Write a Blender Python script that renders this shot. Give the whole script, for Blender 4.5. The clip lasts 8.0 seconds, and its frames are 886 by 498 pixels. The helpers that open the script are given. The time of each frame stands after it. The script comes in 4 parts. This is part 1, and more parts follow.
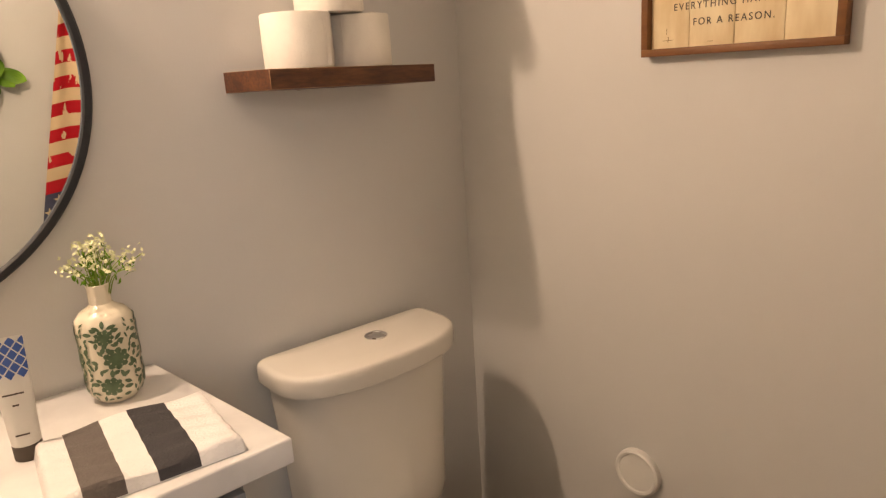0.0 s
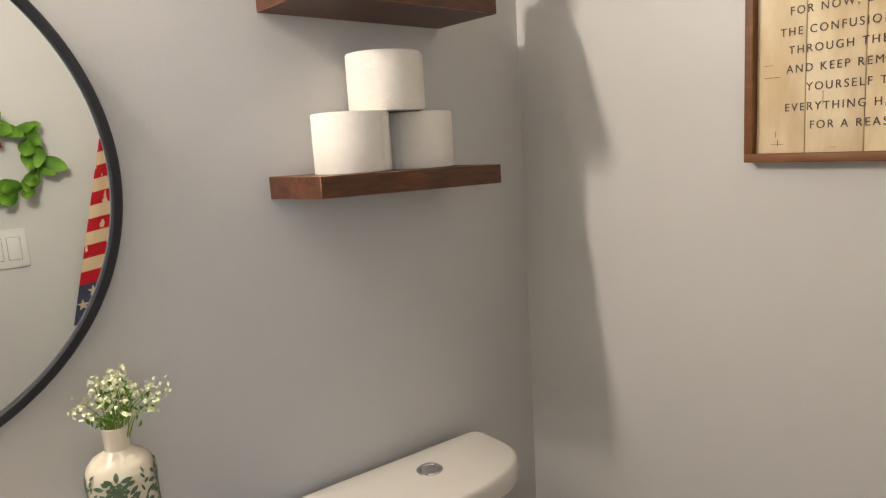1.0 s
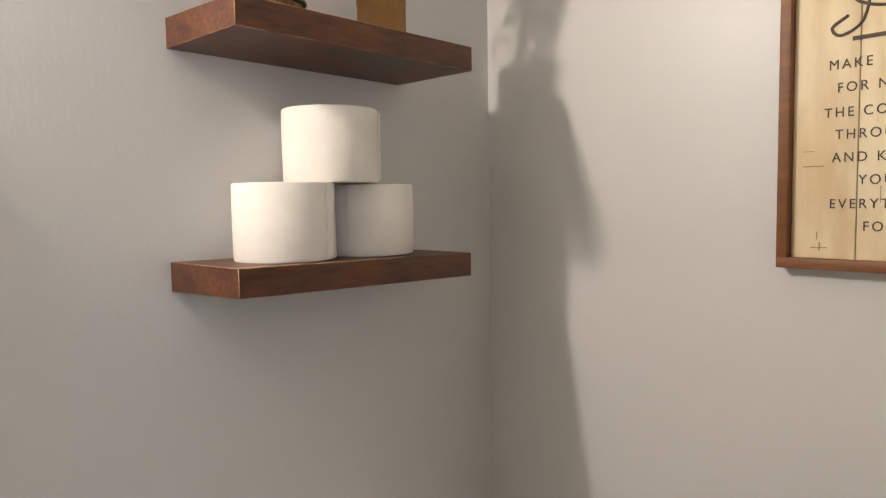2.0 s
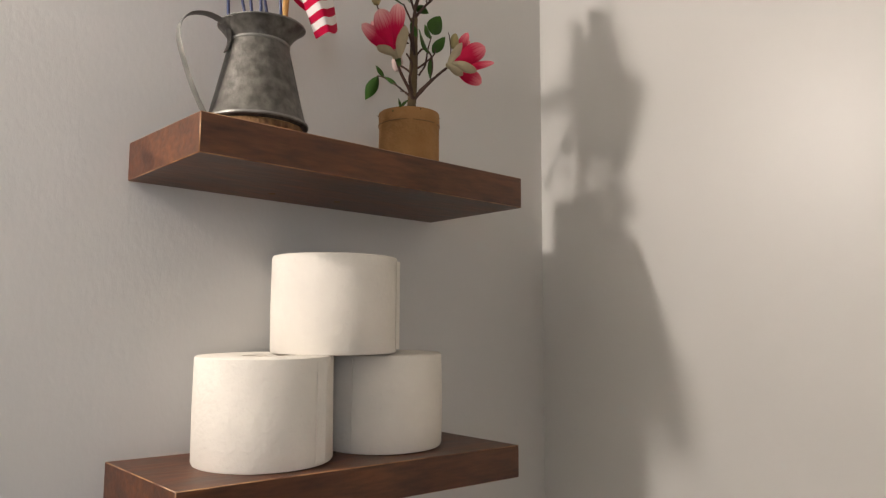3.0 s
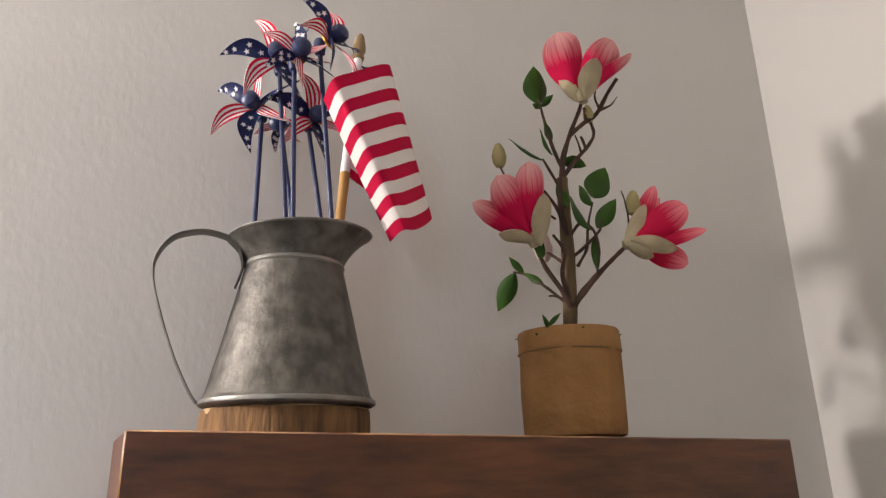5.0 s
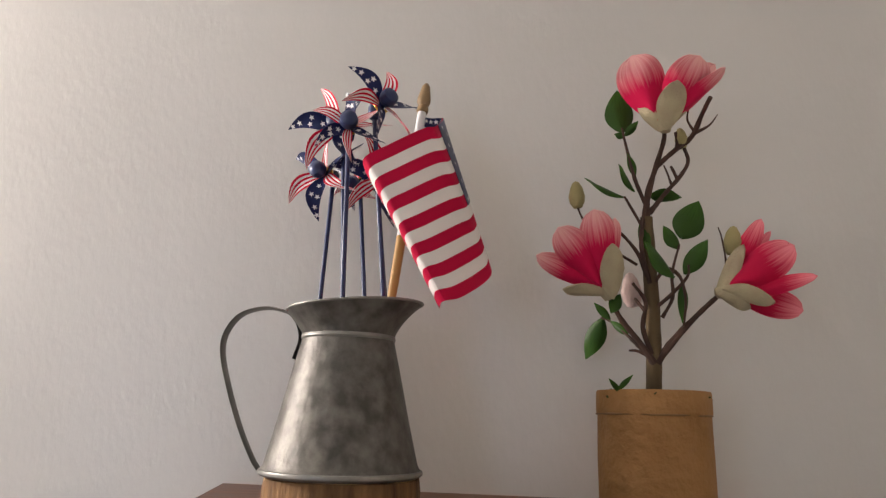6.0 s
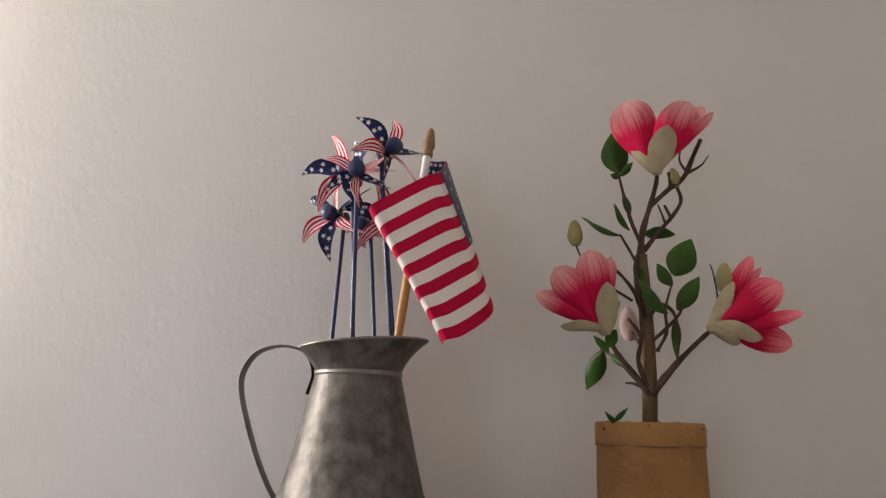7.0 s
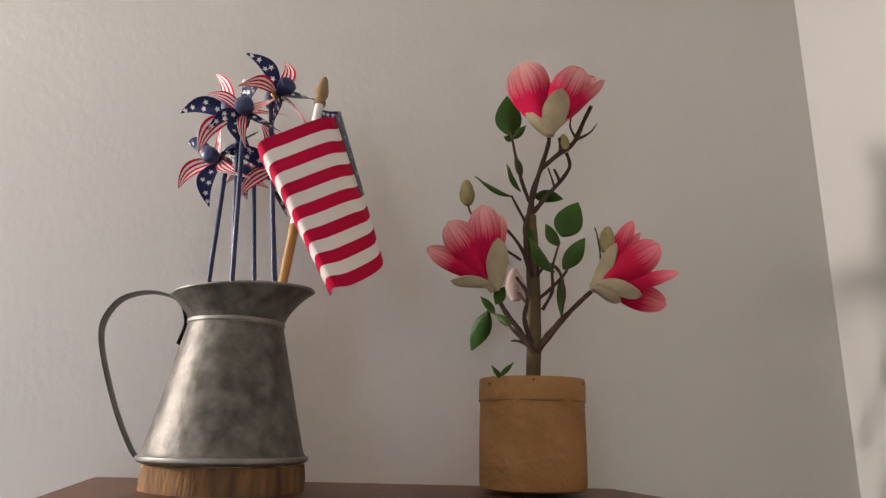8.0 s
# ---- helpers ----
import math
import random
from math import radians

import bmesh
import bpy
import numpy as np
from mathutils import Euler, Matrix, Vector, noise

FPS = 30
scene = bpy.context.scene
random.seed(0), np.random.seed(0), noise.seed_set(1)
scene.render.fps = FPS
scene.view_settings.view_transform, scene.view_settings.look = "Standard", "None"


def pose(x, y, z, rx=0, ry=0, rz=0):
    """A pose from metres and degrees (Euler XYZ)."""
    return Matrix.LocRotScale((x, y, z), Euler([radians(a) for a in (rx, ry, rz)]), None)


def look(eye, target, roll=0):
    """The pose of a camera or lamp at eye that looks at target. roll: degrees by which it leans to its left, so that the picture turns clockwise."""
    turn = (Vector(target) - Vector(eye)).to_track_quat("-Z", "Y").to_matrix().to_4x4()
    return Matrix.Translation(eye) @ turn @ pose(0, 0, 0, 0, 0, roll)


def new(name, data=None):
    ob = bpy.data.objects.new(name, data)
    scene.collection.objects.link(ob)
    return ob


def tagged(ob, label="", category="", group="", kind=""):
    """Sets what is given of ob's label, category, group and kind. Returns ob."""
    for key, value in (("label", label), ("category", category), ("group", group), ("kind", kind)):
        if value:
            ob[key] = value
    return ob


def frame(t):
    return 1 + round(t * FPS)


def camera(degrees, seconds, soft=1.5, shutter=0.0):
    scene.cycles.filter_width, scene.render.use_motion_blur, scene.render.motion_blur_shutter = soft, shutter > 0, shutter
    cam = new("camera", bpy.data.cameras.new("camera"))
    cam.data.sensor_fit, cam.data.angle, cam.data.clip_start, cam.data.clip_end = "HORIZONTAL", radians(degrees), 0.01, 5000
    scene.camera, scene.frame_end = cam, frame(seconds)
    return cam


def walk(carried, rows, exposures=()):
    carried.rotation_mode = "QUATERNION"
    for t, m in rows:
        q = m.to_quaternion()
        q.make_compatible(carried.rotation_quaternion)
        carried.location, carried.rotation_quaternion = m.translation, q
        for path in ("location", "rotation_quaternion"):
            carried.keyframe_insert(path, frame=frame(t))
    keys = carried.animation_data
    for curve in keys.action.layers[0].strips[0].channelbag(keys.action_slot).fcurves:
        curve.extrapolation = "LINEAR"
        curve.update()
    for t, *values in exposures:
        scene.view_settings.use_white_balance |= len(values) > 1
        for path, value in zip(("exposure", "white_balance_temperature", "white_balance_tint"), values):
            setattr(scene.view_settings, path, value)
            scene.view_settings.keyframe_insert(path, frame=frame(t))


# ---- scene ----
cam = camera(66.3, 8.0, soft=1.3)
PATH = [
    (0, (-1.191, -1.287, 1.288), (0.067, 0.183, 0.78), -3.7),
    (0.2, (-1.2, -1.257, 1.299), (0.078, 0.205, 0.82), -3.3),
    (0.3, (-1.203, -1.225, 1.307), (0.078, 0.243, 0.857), -3.0),
    (0.4, (-1.195, -1.208, 1.314), (0.073, 0.278, 0.886), -2.9),
    (0.5, (-1.185, -1.197, 1.322), (0.064, 0.311, 0.913), -3.0),
    (0.6, (-1.167, -1.17, 1.326), (0.067, 0.359, 0.955), -3.0),
    (1, (-1.109, -1.111, 1.353), (0.104, 0.448, 1.039), -3.5),
    (1.2, (-1.08, -1.082, 1.361), (0.148, 0.47, 1.073), -3.4),
    (2.3, (-0.926, -0.815, 1.397), (0.491, 0.595, 1.319), -0.4),
    (2.5, (-0.898, -0.785, 1.406), (0.512, 0.633, 1.391), 0.0),
    (3, (-0.786, -0.718, 1.448), (0.472, 0.824, 1.65), 0.2),
    (3.5, (-0.731, -0.628, 1.485), (0.456, 0.941, 1.846), -1.0),
    (4, (-0.709, -0.533, 1.53), (0.46, 1.011, 2.026), -2.3),
    (4.2, (-0.691, -0.523, 1.541), (0.434, 1.036, 2.091), -2.6),
    (4.5, (-0.651, -0.507, 1.565), (0.376, 1.107, 2.147), -2.7),
    (4.7, (-0.619, -0.494, 1.578), (0.284, 1.18, 2.198), -2.3),
    (5.8, (-0.468, -0.518, 1.674), (-0.361, 1.427, 2.127), 1.0),
    (6, (-0.457, -0.528, 1.675), (-0.432, 1.415, 2.15), 1.5),
    (6.5, (-0.446, -0.554, 1.691), (-0.506, 1.385, 2.178), 1.5),
    (7, (-0.443, -0.559, 1.689), (-0.49, 1.376, 2.191), 1.3),
    (7.5, (-0.442, -0.558, 1.682), (-0.382, 1.374, 2.194), 0.9),
    (7.8, (-0.448, -0.548, 1.669), (-0.256, 1.344, 2.181), 1.0),
    (8, (-0.455, -0.537, 1.658), (-0.126, 1.367, 2.174), 1.0),
]
walk(cam, [(t, look(eye, target, roll)) for t, eye, target, roll in PATH],
     [(0.0, 0.22, 8700, 23), (0.3, 0.13, 7100, 15), (0.6, 0.18, 6350, 11), (1.2, 0.15, 6330, 11), (2.5, 0.04, 6250, 11), (3.5, -0.12, 6200, 13), (4.5, 0.02, 6150, 14), (6.0, 0.0, 6120, 14), (6.7, -0.18, 6120, 14), (7.5, -0.16, 6120, 14), (8.0, -0.04, 6150, 14)])

# ---- world and lamps ----
world = bpy.data.worlds.new("world")
scene.world = world
world.use_nodes = True
wn = world.node_tree
sky = wn.nodes.new("ShaderNodeTexSky")
sky.sky_type = "NISHITA"
sky.sun_disc = False
sky.sun_elevation, sky.sun_rotation = radians(35), radians(200)
wn.links.new(sky.outputs[0], wn.nodes["Background"].inputs[0])
wn.nodes["Background"].inputs[1].default_value = 0.1


def bulb(x, y, z, watts, colour, radius):
    data = bpy.data.lights.new("bulb", "POINT")
    data.energy, data.color, data.shadow_soft_size = watts, colour, radius
    ob = new("bulb", data)
    ob.matrix_world = pose(x, y, z)


WARM = (1.0, 0.885, 0.755)
for bx, by, bz, watts in ((-1.37, -0.052, 1.94, 11.0), (-1.232, -0.050, 1.93, 23.0)):
    bulb(bx, by, bz, watts, WARM, 0.026)
# unseen area lamp added in the hall, standing in for bluish diffuse daylight
day_fill = bpy.data.lights.new("hall_daylight_fill", "AREA")
day_fill.shape, day_fill.size, day_fill.size_y, day_fill.energy, day_fill.color = "RECTANGLE", 1.1, 1.1, 19.0, (0.76, 0.87, 1.0)
new("hall_daylight_fill", day_fill).matrix_world = look((-1.86, -2.62, 1.62), (-0.75, 0.0, 1.4))

# ---- materials ----
def material(name, colour, rough=0.6, metal=0.0, second=None, scale=8.0, detail=4.0, amount=0.5, bump=0.0, bump_scale=60.0, stretch=(1, 1, 1), coat=0.0, speck=0.0, spec=0.5):
    """A surface with two scales of variation: broad blotches between two colours, and fine grain in colour and relief."""
    m = bpy.data.materials.new(name)
    m.use_nodes = True
    n, ln = m.node_tree.nodes, m.node_tree.links
    b = n["Principled BSDF"]
    b.inputs["Roughness"].default_value, b.inputs["Metallic"].default_value = rough, metal
    b.inputs["Coat Weight"].default_value, b.inputs["Specular IOR Level"].default_value = coat, spec
    co = n.new("ShaderNodeTexCoord")
    mp = n.new("ShaderNodeMapping")
    mp.inputs["Scale"].default_value = stretch
    ln.new(co.outputs["Object"], mp.inputs["Vector"])
    broad = n.new("ShaderNodeTexNoise")
    broad.inputs["Scale"].default_value, broad.inputs["Detail"].default_value = scale, detail
    ln.new(mp.outputs[0], broad.inputs["Vector"])
    ramp = n.new("ShaderNodeValToRGB")
    second = second or tuple(c * 0.88 for c in colour)
    ramp.color_ramp.elements[0].position, ramp.color_ramp.elements[1].position = 0.5 - amount / 2, 0.5 + amount / 2
    ramp.color_ramp.elements[0].color, ramp.color_ramp.elements[1].color = (*second, 1), (*colour, 1)
    ln.new(broad.outputs["Fac"], ramp.inputs[0])
    fine = n.new("ShaderNodeTexNoise")
    fine.inputs["Scale"].default_value, fine.inputs["Detail"].default_value = bump_scale, 6
    ln.new(mp.outputs[0], fine.inputs["Vector"])
    mix = n.new("ShaderNodeMix")
    mix.data_type, mix.blend_type = "RGBA", "MULTIPLY"
    mix.inputs[0].default_value = speck
    ln.new(ramp.outputs[0], mix.inputs[6])
    ln.new(fine.outputs["Fac"], mix.inputs[7])
    ln.new(mix.outputs[2], b.inputs["Base Color"])
    rr = n.new("ShaderNodeMapRange")
    rr.inputs[3].default_value, rr.inputs[4].default_value = max(rough - 0.08, 0.02), min(rough + 0.08, 1)
    ln.new(broad.outputs["Fac"], rr.inputs[0])
    ln.new(rr.outputs[0], b.inputs["Roughness"])
    if bump:
        bp = n.new("ShaderNodeBump")
        bp.inputs["Strength"].default_value, bp.inputs["Distance"].default_value = 1.0, bump
        ln.new(fine.outputs["Fac"], bp.inputs["Height"])
        ln.new(bp.outputs[0], b.inputs["Normal"])
    return m


def plain(name, colour, rough=0.4, metal=0.0):
    return material(name, colour, rough, metal, amount=0.8, scale=30, second=tuple(c * 0.93 for c in colour))


def uv_stripes(name, light, dark, count, along=1, worn=0.0, navy=None, split=0.0):
    """Woven or printed stripes, counted along one direction of the surface; past split (or in the hoist corner) a starry navy field."""
    m = material(name, light, 0.8, bump=0.00015, bump_scale=900, spec=0.12)
    n, ln = m.node_tree.nodes, m.node_tree.links
    b = n["Principled BSDF"]
    uv = n.new("ShaderNodeUVMap")
    sep = n.new("ShaderNodeSeparateXYZ")
    ln.new(uv.outputs[0], sep.inputs[0])
    mul = n.new("ShaderNodeMath")
    mul.operation = "MULTIPLY"
    mul.inputs[1].default_value = count / 2
    ln.new(sep.outputs[along], mul.inputs[0])
    fr = n.new("ShaderNodeMath")
    fr.operation = "FRACT"
    ln.new(mul.outputs[0], fr.inputs[0])
    lt = n.new("ShaderNodeMath")
    lt.operation = "LESS_THAN"
    lt.inputs[1].default_value = 0.5
    ln.new(fr.outputs[0], lt.inputs[0])
    mask = lt
    if worn:
        tex = n.new("ShaderNodeTexNoise")
        tex.inputs["Scale"].default_value, tex.inputs["Detail"].default_value = 9.0, 8
        ln.new(uv.outputs[0], tex.inputs["Vector"])
        gt = n.new("ShaderNodeMath")
        gt.operation = "LESS_THAN"
        gt.inputs[1].default_value = 1 - worn
        ln.new(tex.outputs["Fac"], gt.inputs[0])
        mask = n.new("ShaderNodeMath")
        mask.operation = "MULTIPLY"
        ln.new(lt.outputs[0], mask.inputs[0])
        ln.new(gt.outputs[0], mask.inputs[1])
    mix = n.new("ShaderNodeMix")
    mix.data_type = "RGBA"
    mix.inputs[6].default_value, mix.inputs[7].default_value = (*light, 1), (*dark, 1)
    ln.new(mask.outputs[0], mix.inputs[0])
    ln.new(mix.outputs[2], b.inputs["Base Color"])
    return m


def gradient(name, base, tip, rough=0.6, streak=0.35, pos=0.50):
    """Petal or leaf colour running from the base to the tip, with streaks along it."""
    m = material(name, tip, rough, bump=0.0002, bump_scale=400, spec=0.15)
    n, ln = m.node_tree.nodes, m.node_tree.links
    uv = n.new("ShaderNodeUVMap")
    sep = n.new("ShaderNodeSeparateXYZ")
    ln.new(uv.outputs[0], sep.inputs[0])
    mp = n.new("ShaderNodeMapping")
    mp.inputs["Scale"].default_value = (14, 1.2, 1)
    ln.new(uv.outputs[0], mp.inputs[0])
    tex = n.new("ShaderNodeTexNoise")
    tex.inputs["Scale"].default_value = 1.5
    ln.new(mp.outputs[0], tex.inputs["Vector"])
    ma = n.new("ShaderNodeMath")
    ma.operation = "MULTIPLY_ADD"
    ma.inputs[1].default_value = streak * 2
    ln.new(tex.outputs["Fac"], ma.inputs[0])
    sub = n.new("ShaderNodeMath")
    sub.operation = "SUBTRACT"
    sub.inputs[1].default_value = streak
    ln.new(sep.outputs[1], sub.inputs[0])
    ln.new(sub.outputs[0], ma.inputs[2])
    ramp = n.new("ShaderNodeValToRGB")
    ramp.color_ramp.elements[0].color, ramp.color_ramp.elements[1].color = (*base, 1), (*tip, 1)
    ramp.color_ramp.elements[0].position, ramp.color_ramp.elements[1].position = pos, 1.08
    ln.new(ma.outputs[0], ramp.inputs[0])
    ln.new(ramp.outputs[0], n["Principled BSDF"].inputs["Base Color"])
    return m


WALL = material("wall_paint", (0.60, 0.59, 0.57), 0.39, second=(0.575, 0.565, 0.545), scale=2.5, bump=0.00023, bump_scale=190, stretch=(1, 1, 0.55))
CEIL = material("ceiling_paint", (0.86, 0.85, 0.82), 0.8, bump=0.0006, bump_scale=80)
FLOOR = material("floor_boards", (0.30, 0.22, 0.15), 0.45, second=(0.2, 0.14, 0.09), scale=4, stretch=(1, 8, 1))
SHELF = material("stained_wood", (0.235, 0.082, 0.030), 0.42, second=(0.085, 0.025, 0.010), scale=15, detail=14, amount=0.42, bump=0.0004, bump_scale=60, stretch=(0.5, 2.2, 2.6), speck=0.9)
# paler bevel colour paints the thin highlight along the board edges
SHELF_EDGE = material("edge_highlight", (0.42, 0.23, 0.10), 0.5, second=(0.10, 0.035, 0.014), scale=30, amount=0.3)
PAPER = material("tissue_paper", (0.82, 0.775, 0.70), 0.9, bump=0.0009, bump_scale=160, scale=18)
CARD = material("cardboard", (0.42, 0.31, 0.2), 0.85)
CHINA = material("white_china", (0.70, 0.66, 0.59), 0.12, scale=3, second=(0.68, 0.64, 0.57), coat=0.3)
CHROME = plain("chrome", (0.7, 0.7, 0.7), 0.12, 1.0)
PLASTIC = plain("white_plastic", (0.75, 0.74, 0.70), 0.35)
STONE = material("white_marble", (0.74, 0.73, 0.71), 0.18, second=(0.62, 0.61, 0.60), scale=7, detail=9, amount=0.25)
CABINET = material("grey_cabinet_paint", (0.23, 0.24, 0.25), 0.45)
BLACK = material("black_metal", (0.010, 0.012, 0.016), 0.48, scale=20, bump=0.0001, bump_scale=300)
GALV = material("galvanised_steel", (0.20, 0.187, 0.165), 0.50, 0.42, second=(0.085, 0.078, 0.068), scale=95, detail=15, amount=0.30, bump=0.0009, bump_scale=120, stretch=(1, 1, 0.95), speck=0.6)
GALV_LIGHT = material("galvanised_rim", (0.27, 0.26, 0.24), 0.48, 0.6, second=(0.15, 0.15, 0.14), scale=60, amount=0.4)
BARK = material("bark", (0.30, 0.165, 0.065), 0.9, second=(0.05, 0.022, 0.009), scale=130, detail=8, bump=0.002, bump_scale=300, stretch=(1, 1, 0.18))
CUTWOOD = material("cut_wood", (0.55, 0.38, 0.2), 0.8)
KRAFT = material("kraft_paper", (0.36, 0.195, 0.075), 0.8, second=(0.26, 0.135, 0.045), scale=30, detail=6, bump=0.007, bump_scale=42, spec=0.2)
STITCH = plain("stitch", (0.2, 0.11, 0.04), 0.8)
MOSS = material("moss", (0.07, 0.09, 0.02), 0.95, second=(0.03, 0.03, 0.01), scale=200, bump=0.002, bump_scale=300)
TWIG = material("brown_twig", (0.085, 0.042, 0.028), 0.85, second=(0.035, 0.018, 0.012), scale=80, bump=0.0005, bump_scale=400)
TRUNK = material("olive_trunk", (0.15, 0.10, 0.04), 0.8, second=(0.07, 0.045, 0.02), scale=60, bump=0.0006, bump_scale=300, stretch=(1, 1, 0.3))
LEAF = gradient("green_leaf", (0.028, 0.070, 0.010), (0.048, 0.120, 0.016), 0.42)
LEAF_WREATH = gradient("wreath_leaf", (0.07, 0.17, 0.016), (0.17, 0.34, 0.035), 0.5)
LEAF_LIGHT = gradient("light_green_leaf", (0.10, 0.24, 0.02), (0.20, 0.38, 0.04), 0.45)
PETAL_DEEP = gradient("deep_pink_petal", (0.50, 0.005, 0.05), (0.80, 0.25, 0.29), 0.65, streak=0.26, pos=0.60)
PETAL = gradient("pink_petal", (0.58, 0.006, 0.065), (0.86, 0.46, 0.45), 0.65, streak=0.24, pos=0.55)
SEPAL = material("felt_sepal", (0.46, 0.41, 0.26), 0.95, second=(0.36, 0.29, 0.20), scale=60, bump=0.0006, bump_scale=700)
BUD = material("felt_bud", (0.36, 0.31, 0.14), 0.95, bump=0.0006, bump_scale=700)
PINKBUD = material("pale_bud", (0.62, 0.48, 0.45), 0.9, bump=0.0006, bump_scale=500)
NAVY = material("navy_paint", (0.014, 0.026, 0.095), 0.42, scale=40)
NAVYPAPER = material("navy_card", (0.013, 0.020, 0.085), 0.4, scale=40, spec=0.2)
WHITE = plain("white_print", (0.78, 0.78, 0.8), 0.5)
STRIPE_CARD = uv_stripes("striped_card", (0.80, 0.76, 0.76), (0.58, 0.010, 0.04), 7, along=0)
FLAG = uv_stripes("flag_stripes", (0.76, 0.73, 0.70), (0.45, 0.004, 0.042), 13)
GOLD = plain("gold_ring", (0.7, 0.45, 0.1), 0.3, 1.0)
DOWEL = material("turned_wood", (0.46, 0.26, 0.07), 0.5, second=(0.32, 0.16, 0.04), scale=60, stretch=(1, 1, 0.2))
SPEAR = material("stained_finial", (0.26, 0.17, 0.075), 0.5, second=(0.17, 0.10, 0.04), scale=60)
OAK = material("oak_frame", (0.22, 0.085, 0.022), 0.5, second=(0.13, 0.045, 0.011), scale=30, detail=8, stretch=(3, 0.5, 3), bump=0.0003, bump_scale=150)
PLANK = material("cream_plank", (0.82, 0.70, 0.48), 0.7, second=(0.66, 0.50, 0.29), scale=7, detail=12, amount=0.28, stretch=(1, 3, 0.8), bump=0.0003, bump_scale=120)
INK = plain("dark_ink", (0.085, 0.065, 0.05), 0.7)
LINEN = uv_stripes("worn_flag_linen", (0.62, 0.47, 0.30), (0.42, 0.012, 0.02), 17, worn=0.42)
LINEN_NAVY = material("navy_linen", (0.05, 0.055, 0.10), 0.9, second=(0.03, 0.035, 0.07), scale=60)
TAN = plain("tan_print", (0.6, 0.47, 0.3), 0.9)
RED = plain("barn_red", (0.30, 0.02, 0.02), 0.6)
CREAM = plain("cream_paint", (0.8, 0.66, 0.4), 0.6)
GLAZE = material("cream_glaze", (0.76, 0.69, 0.55), 0.22, second=(0.74, 0.66, 0.52), scale=14, bump=0.0008, bump_scale=50)
GREENPRINT = material("green_print", (0.055, 0.095, 0.042), 0.3, second=(0.11, 0.17, 0.09), scale=70)
FLORET = plain("white_floret", (0.78, 0.79, 0.52), 0.8)
STALK = plain("green_stalk", (0.22, 0.32, 0.05), 0.6)
TOWEL = material("terry_white", (0.78, 0.76, 0.74), 0.95, bump=0.002, bump_scale=250)
TOWEL_GREY = material("terry_grey", (0.13, 0.11, 0.10), 0.95, bump=0.002, bump_scale=250)
TOWEL_DARK = material("terry_charcoal", (0.045, 0.042, 0.045), 0.95, bump=0.002, bump_scale=250)
DOORPAINT = material("door_paint", (0.47, 0.46, 0.44), 0.45, scale=2)
BLUECHECK = plain("blue_print", (0.04, 0.12, 0.42), 0.4)


def mirror_material():
    m = bpy.data.materials.new("mirror_glass")
    m.use_nodes = True
    b = m.node_tree.nodes["Principled BSDF"]
    b.inputs["Base Color"].default_value = (0.90, 0.93, 0.90, 1)
    b.inputs["Metallic"].default_value, b.inputs["Roughness"].default_value = 1.0, 0.0
    return m


MIRROR = mirror_material()


# ---- mesh helpers ----
def part(name, bm, mat, parent=None, label="", smooth=True, at=None):
    """Links a bmesh as one mesh object, under a thing or a part."""
    bmesh.ops.recalc_face_normals(bm, faces=bm.faces)
    me = bpy.data.meshes.new(name)
    bm.to_mesh(me)
    bm.free()
    for mm in (mat if isinstance(mat, (list, tuple)) else [mat]):
        me.materials.append(mm)
    if smooth:
        for p in me.polygons:
            p.use_smooth = True
        me.set_sharp_from_angle(angle=radians(38))
    ob = new(name, me)
    ob.parent = parent
    if at is not None:
        ob.matrix_basis = at
    if label:
        tagged(ob, label)
    return ob


def thing(name, x, y, z, label, category, group="", kind="", rz=0):
    ob = new(name)
    ob.empty_display_size = 0.02
    ob.matrix_basis = pose(x, y, z, 0, 0, rz)
    bpy.context.view_layer.update()
    return tagged(ob, label, category, group, kind)


def box(x0, x1, y0, y1, z0, z1, bevel=0.0, seg=2, bm=None, mat=0):
    bm = bm or bmesh.new()
    m = Matrix.Translation(((x0 + x1) / 2, (y0 + y1) / 2, (z0 + z1) / 2)) @ Matrix.Diagonal((x1 - x0, y1 - y0, z1 - z0, 1))
    made = bmesh.ops.create_cube(bm, size=1, matrix=m)["verts"]
    if bevel:
        edges = list({e for v in made for e in v.link_edges})
        bmesh.ops.bevel(bm, geom=edges, offset=bevel, segments=seg, profile=0.5, affect="EDGES", material=mat)
    return bm


def lathe(profile, n=48, bm=None, wobble=0.0, at=(0, 0, 0)):
    """Turns a profile of (radius, height) round z."""
    bm = bm or bmesh.new()
    rings = []
    for k, (r, z) in enumerate(profile):
        if r < 1e-6:
            rings.append([bm.verts.new((at[0], at[1], at[2] + z))])
            continue
        ring = []
        for i in range(n):
            a = 2 * math.pi * i / n
            q = r + wobble * noise.noise((math.cos(a) * 2.2, math.sin(a) * 2.2, z * 25 + k * 0.1))
            ring.append(bm.verts.new((at[0] + q * math.cos(a), at[1] + q * math.sin(a), at[2] + z)))
        rings.append(ring)
    for a, b in zip(rings, rings[1:]):
        if len(a) == 1 and len(b) == 1:
            continue
        for i in range(n):
            j = (i + 1) % n
            if len(a) == 1:
                bm.faces.new((a[0], b[i], b[j]))
            elif len(b) == 1:
                bm.faces.new((a[i], a[j], b[0]))
            else:
                bm.faces.new((a[i], a[j], b[j], b[i]))
    return bm


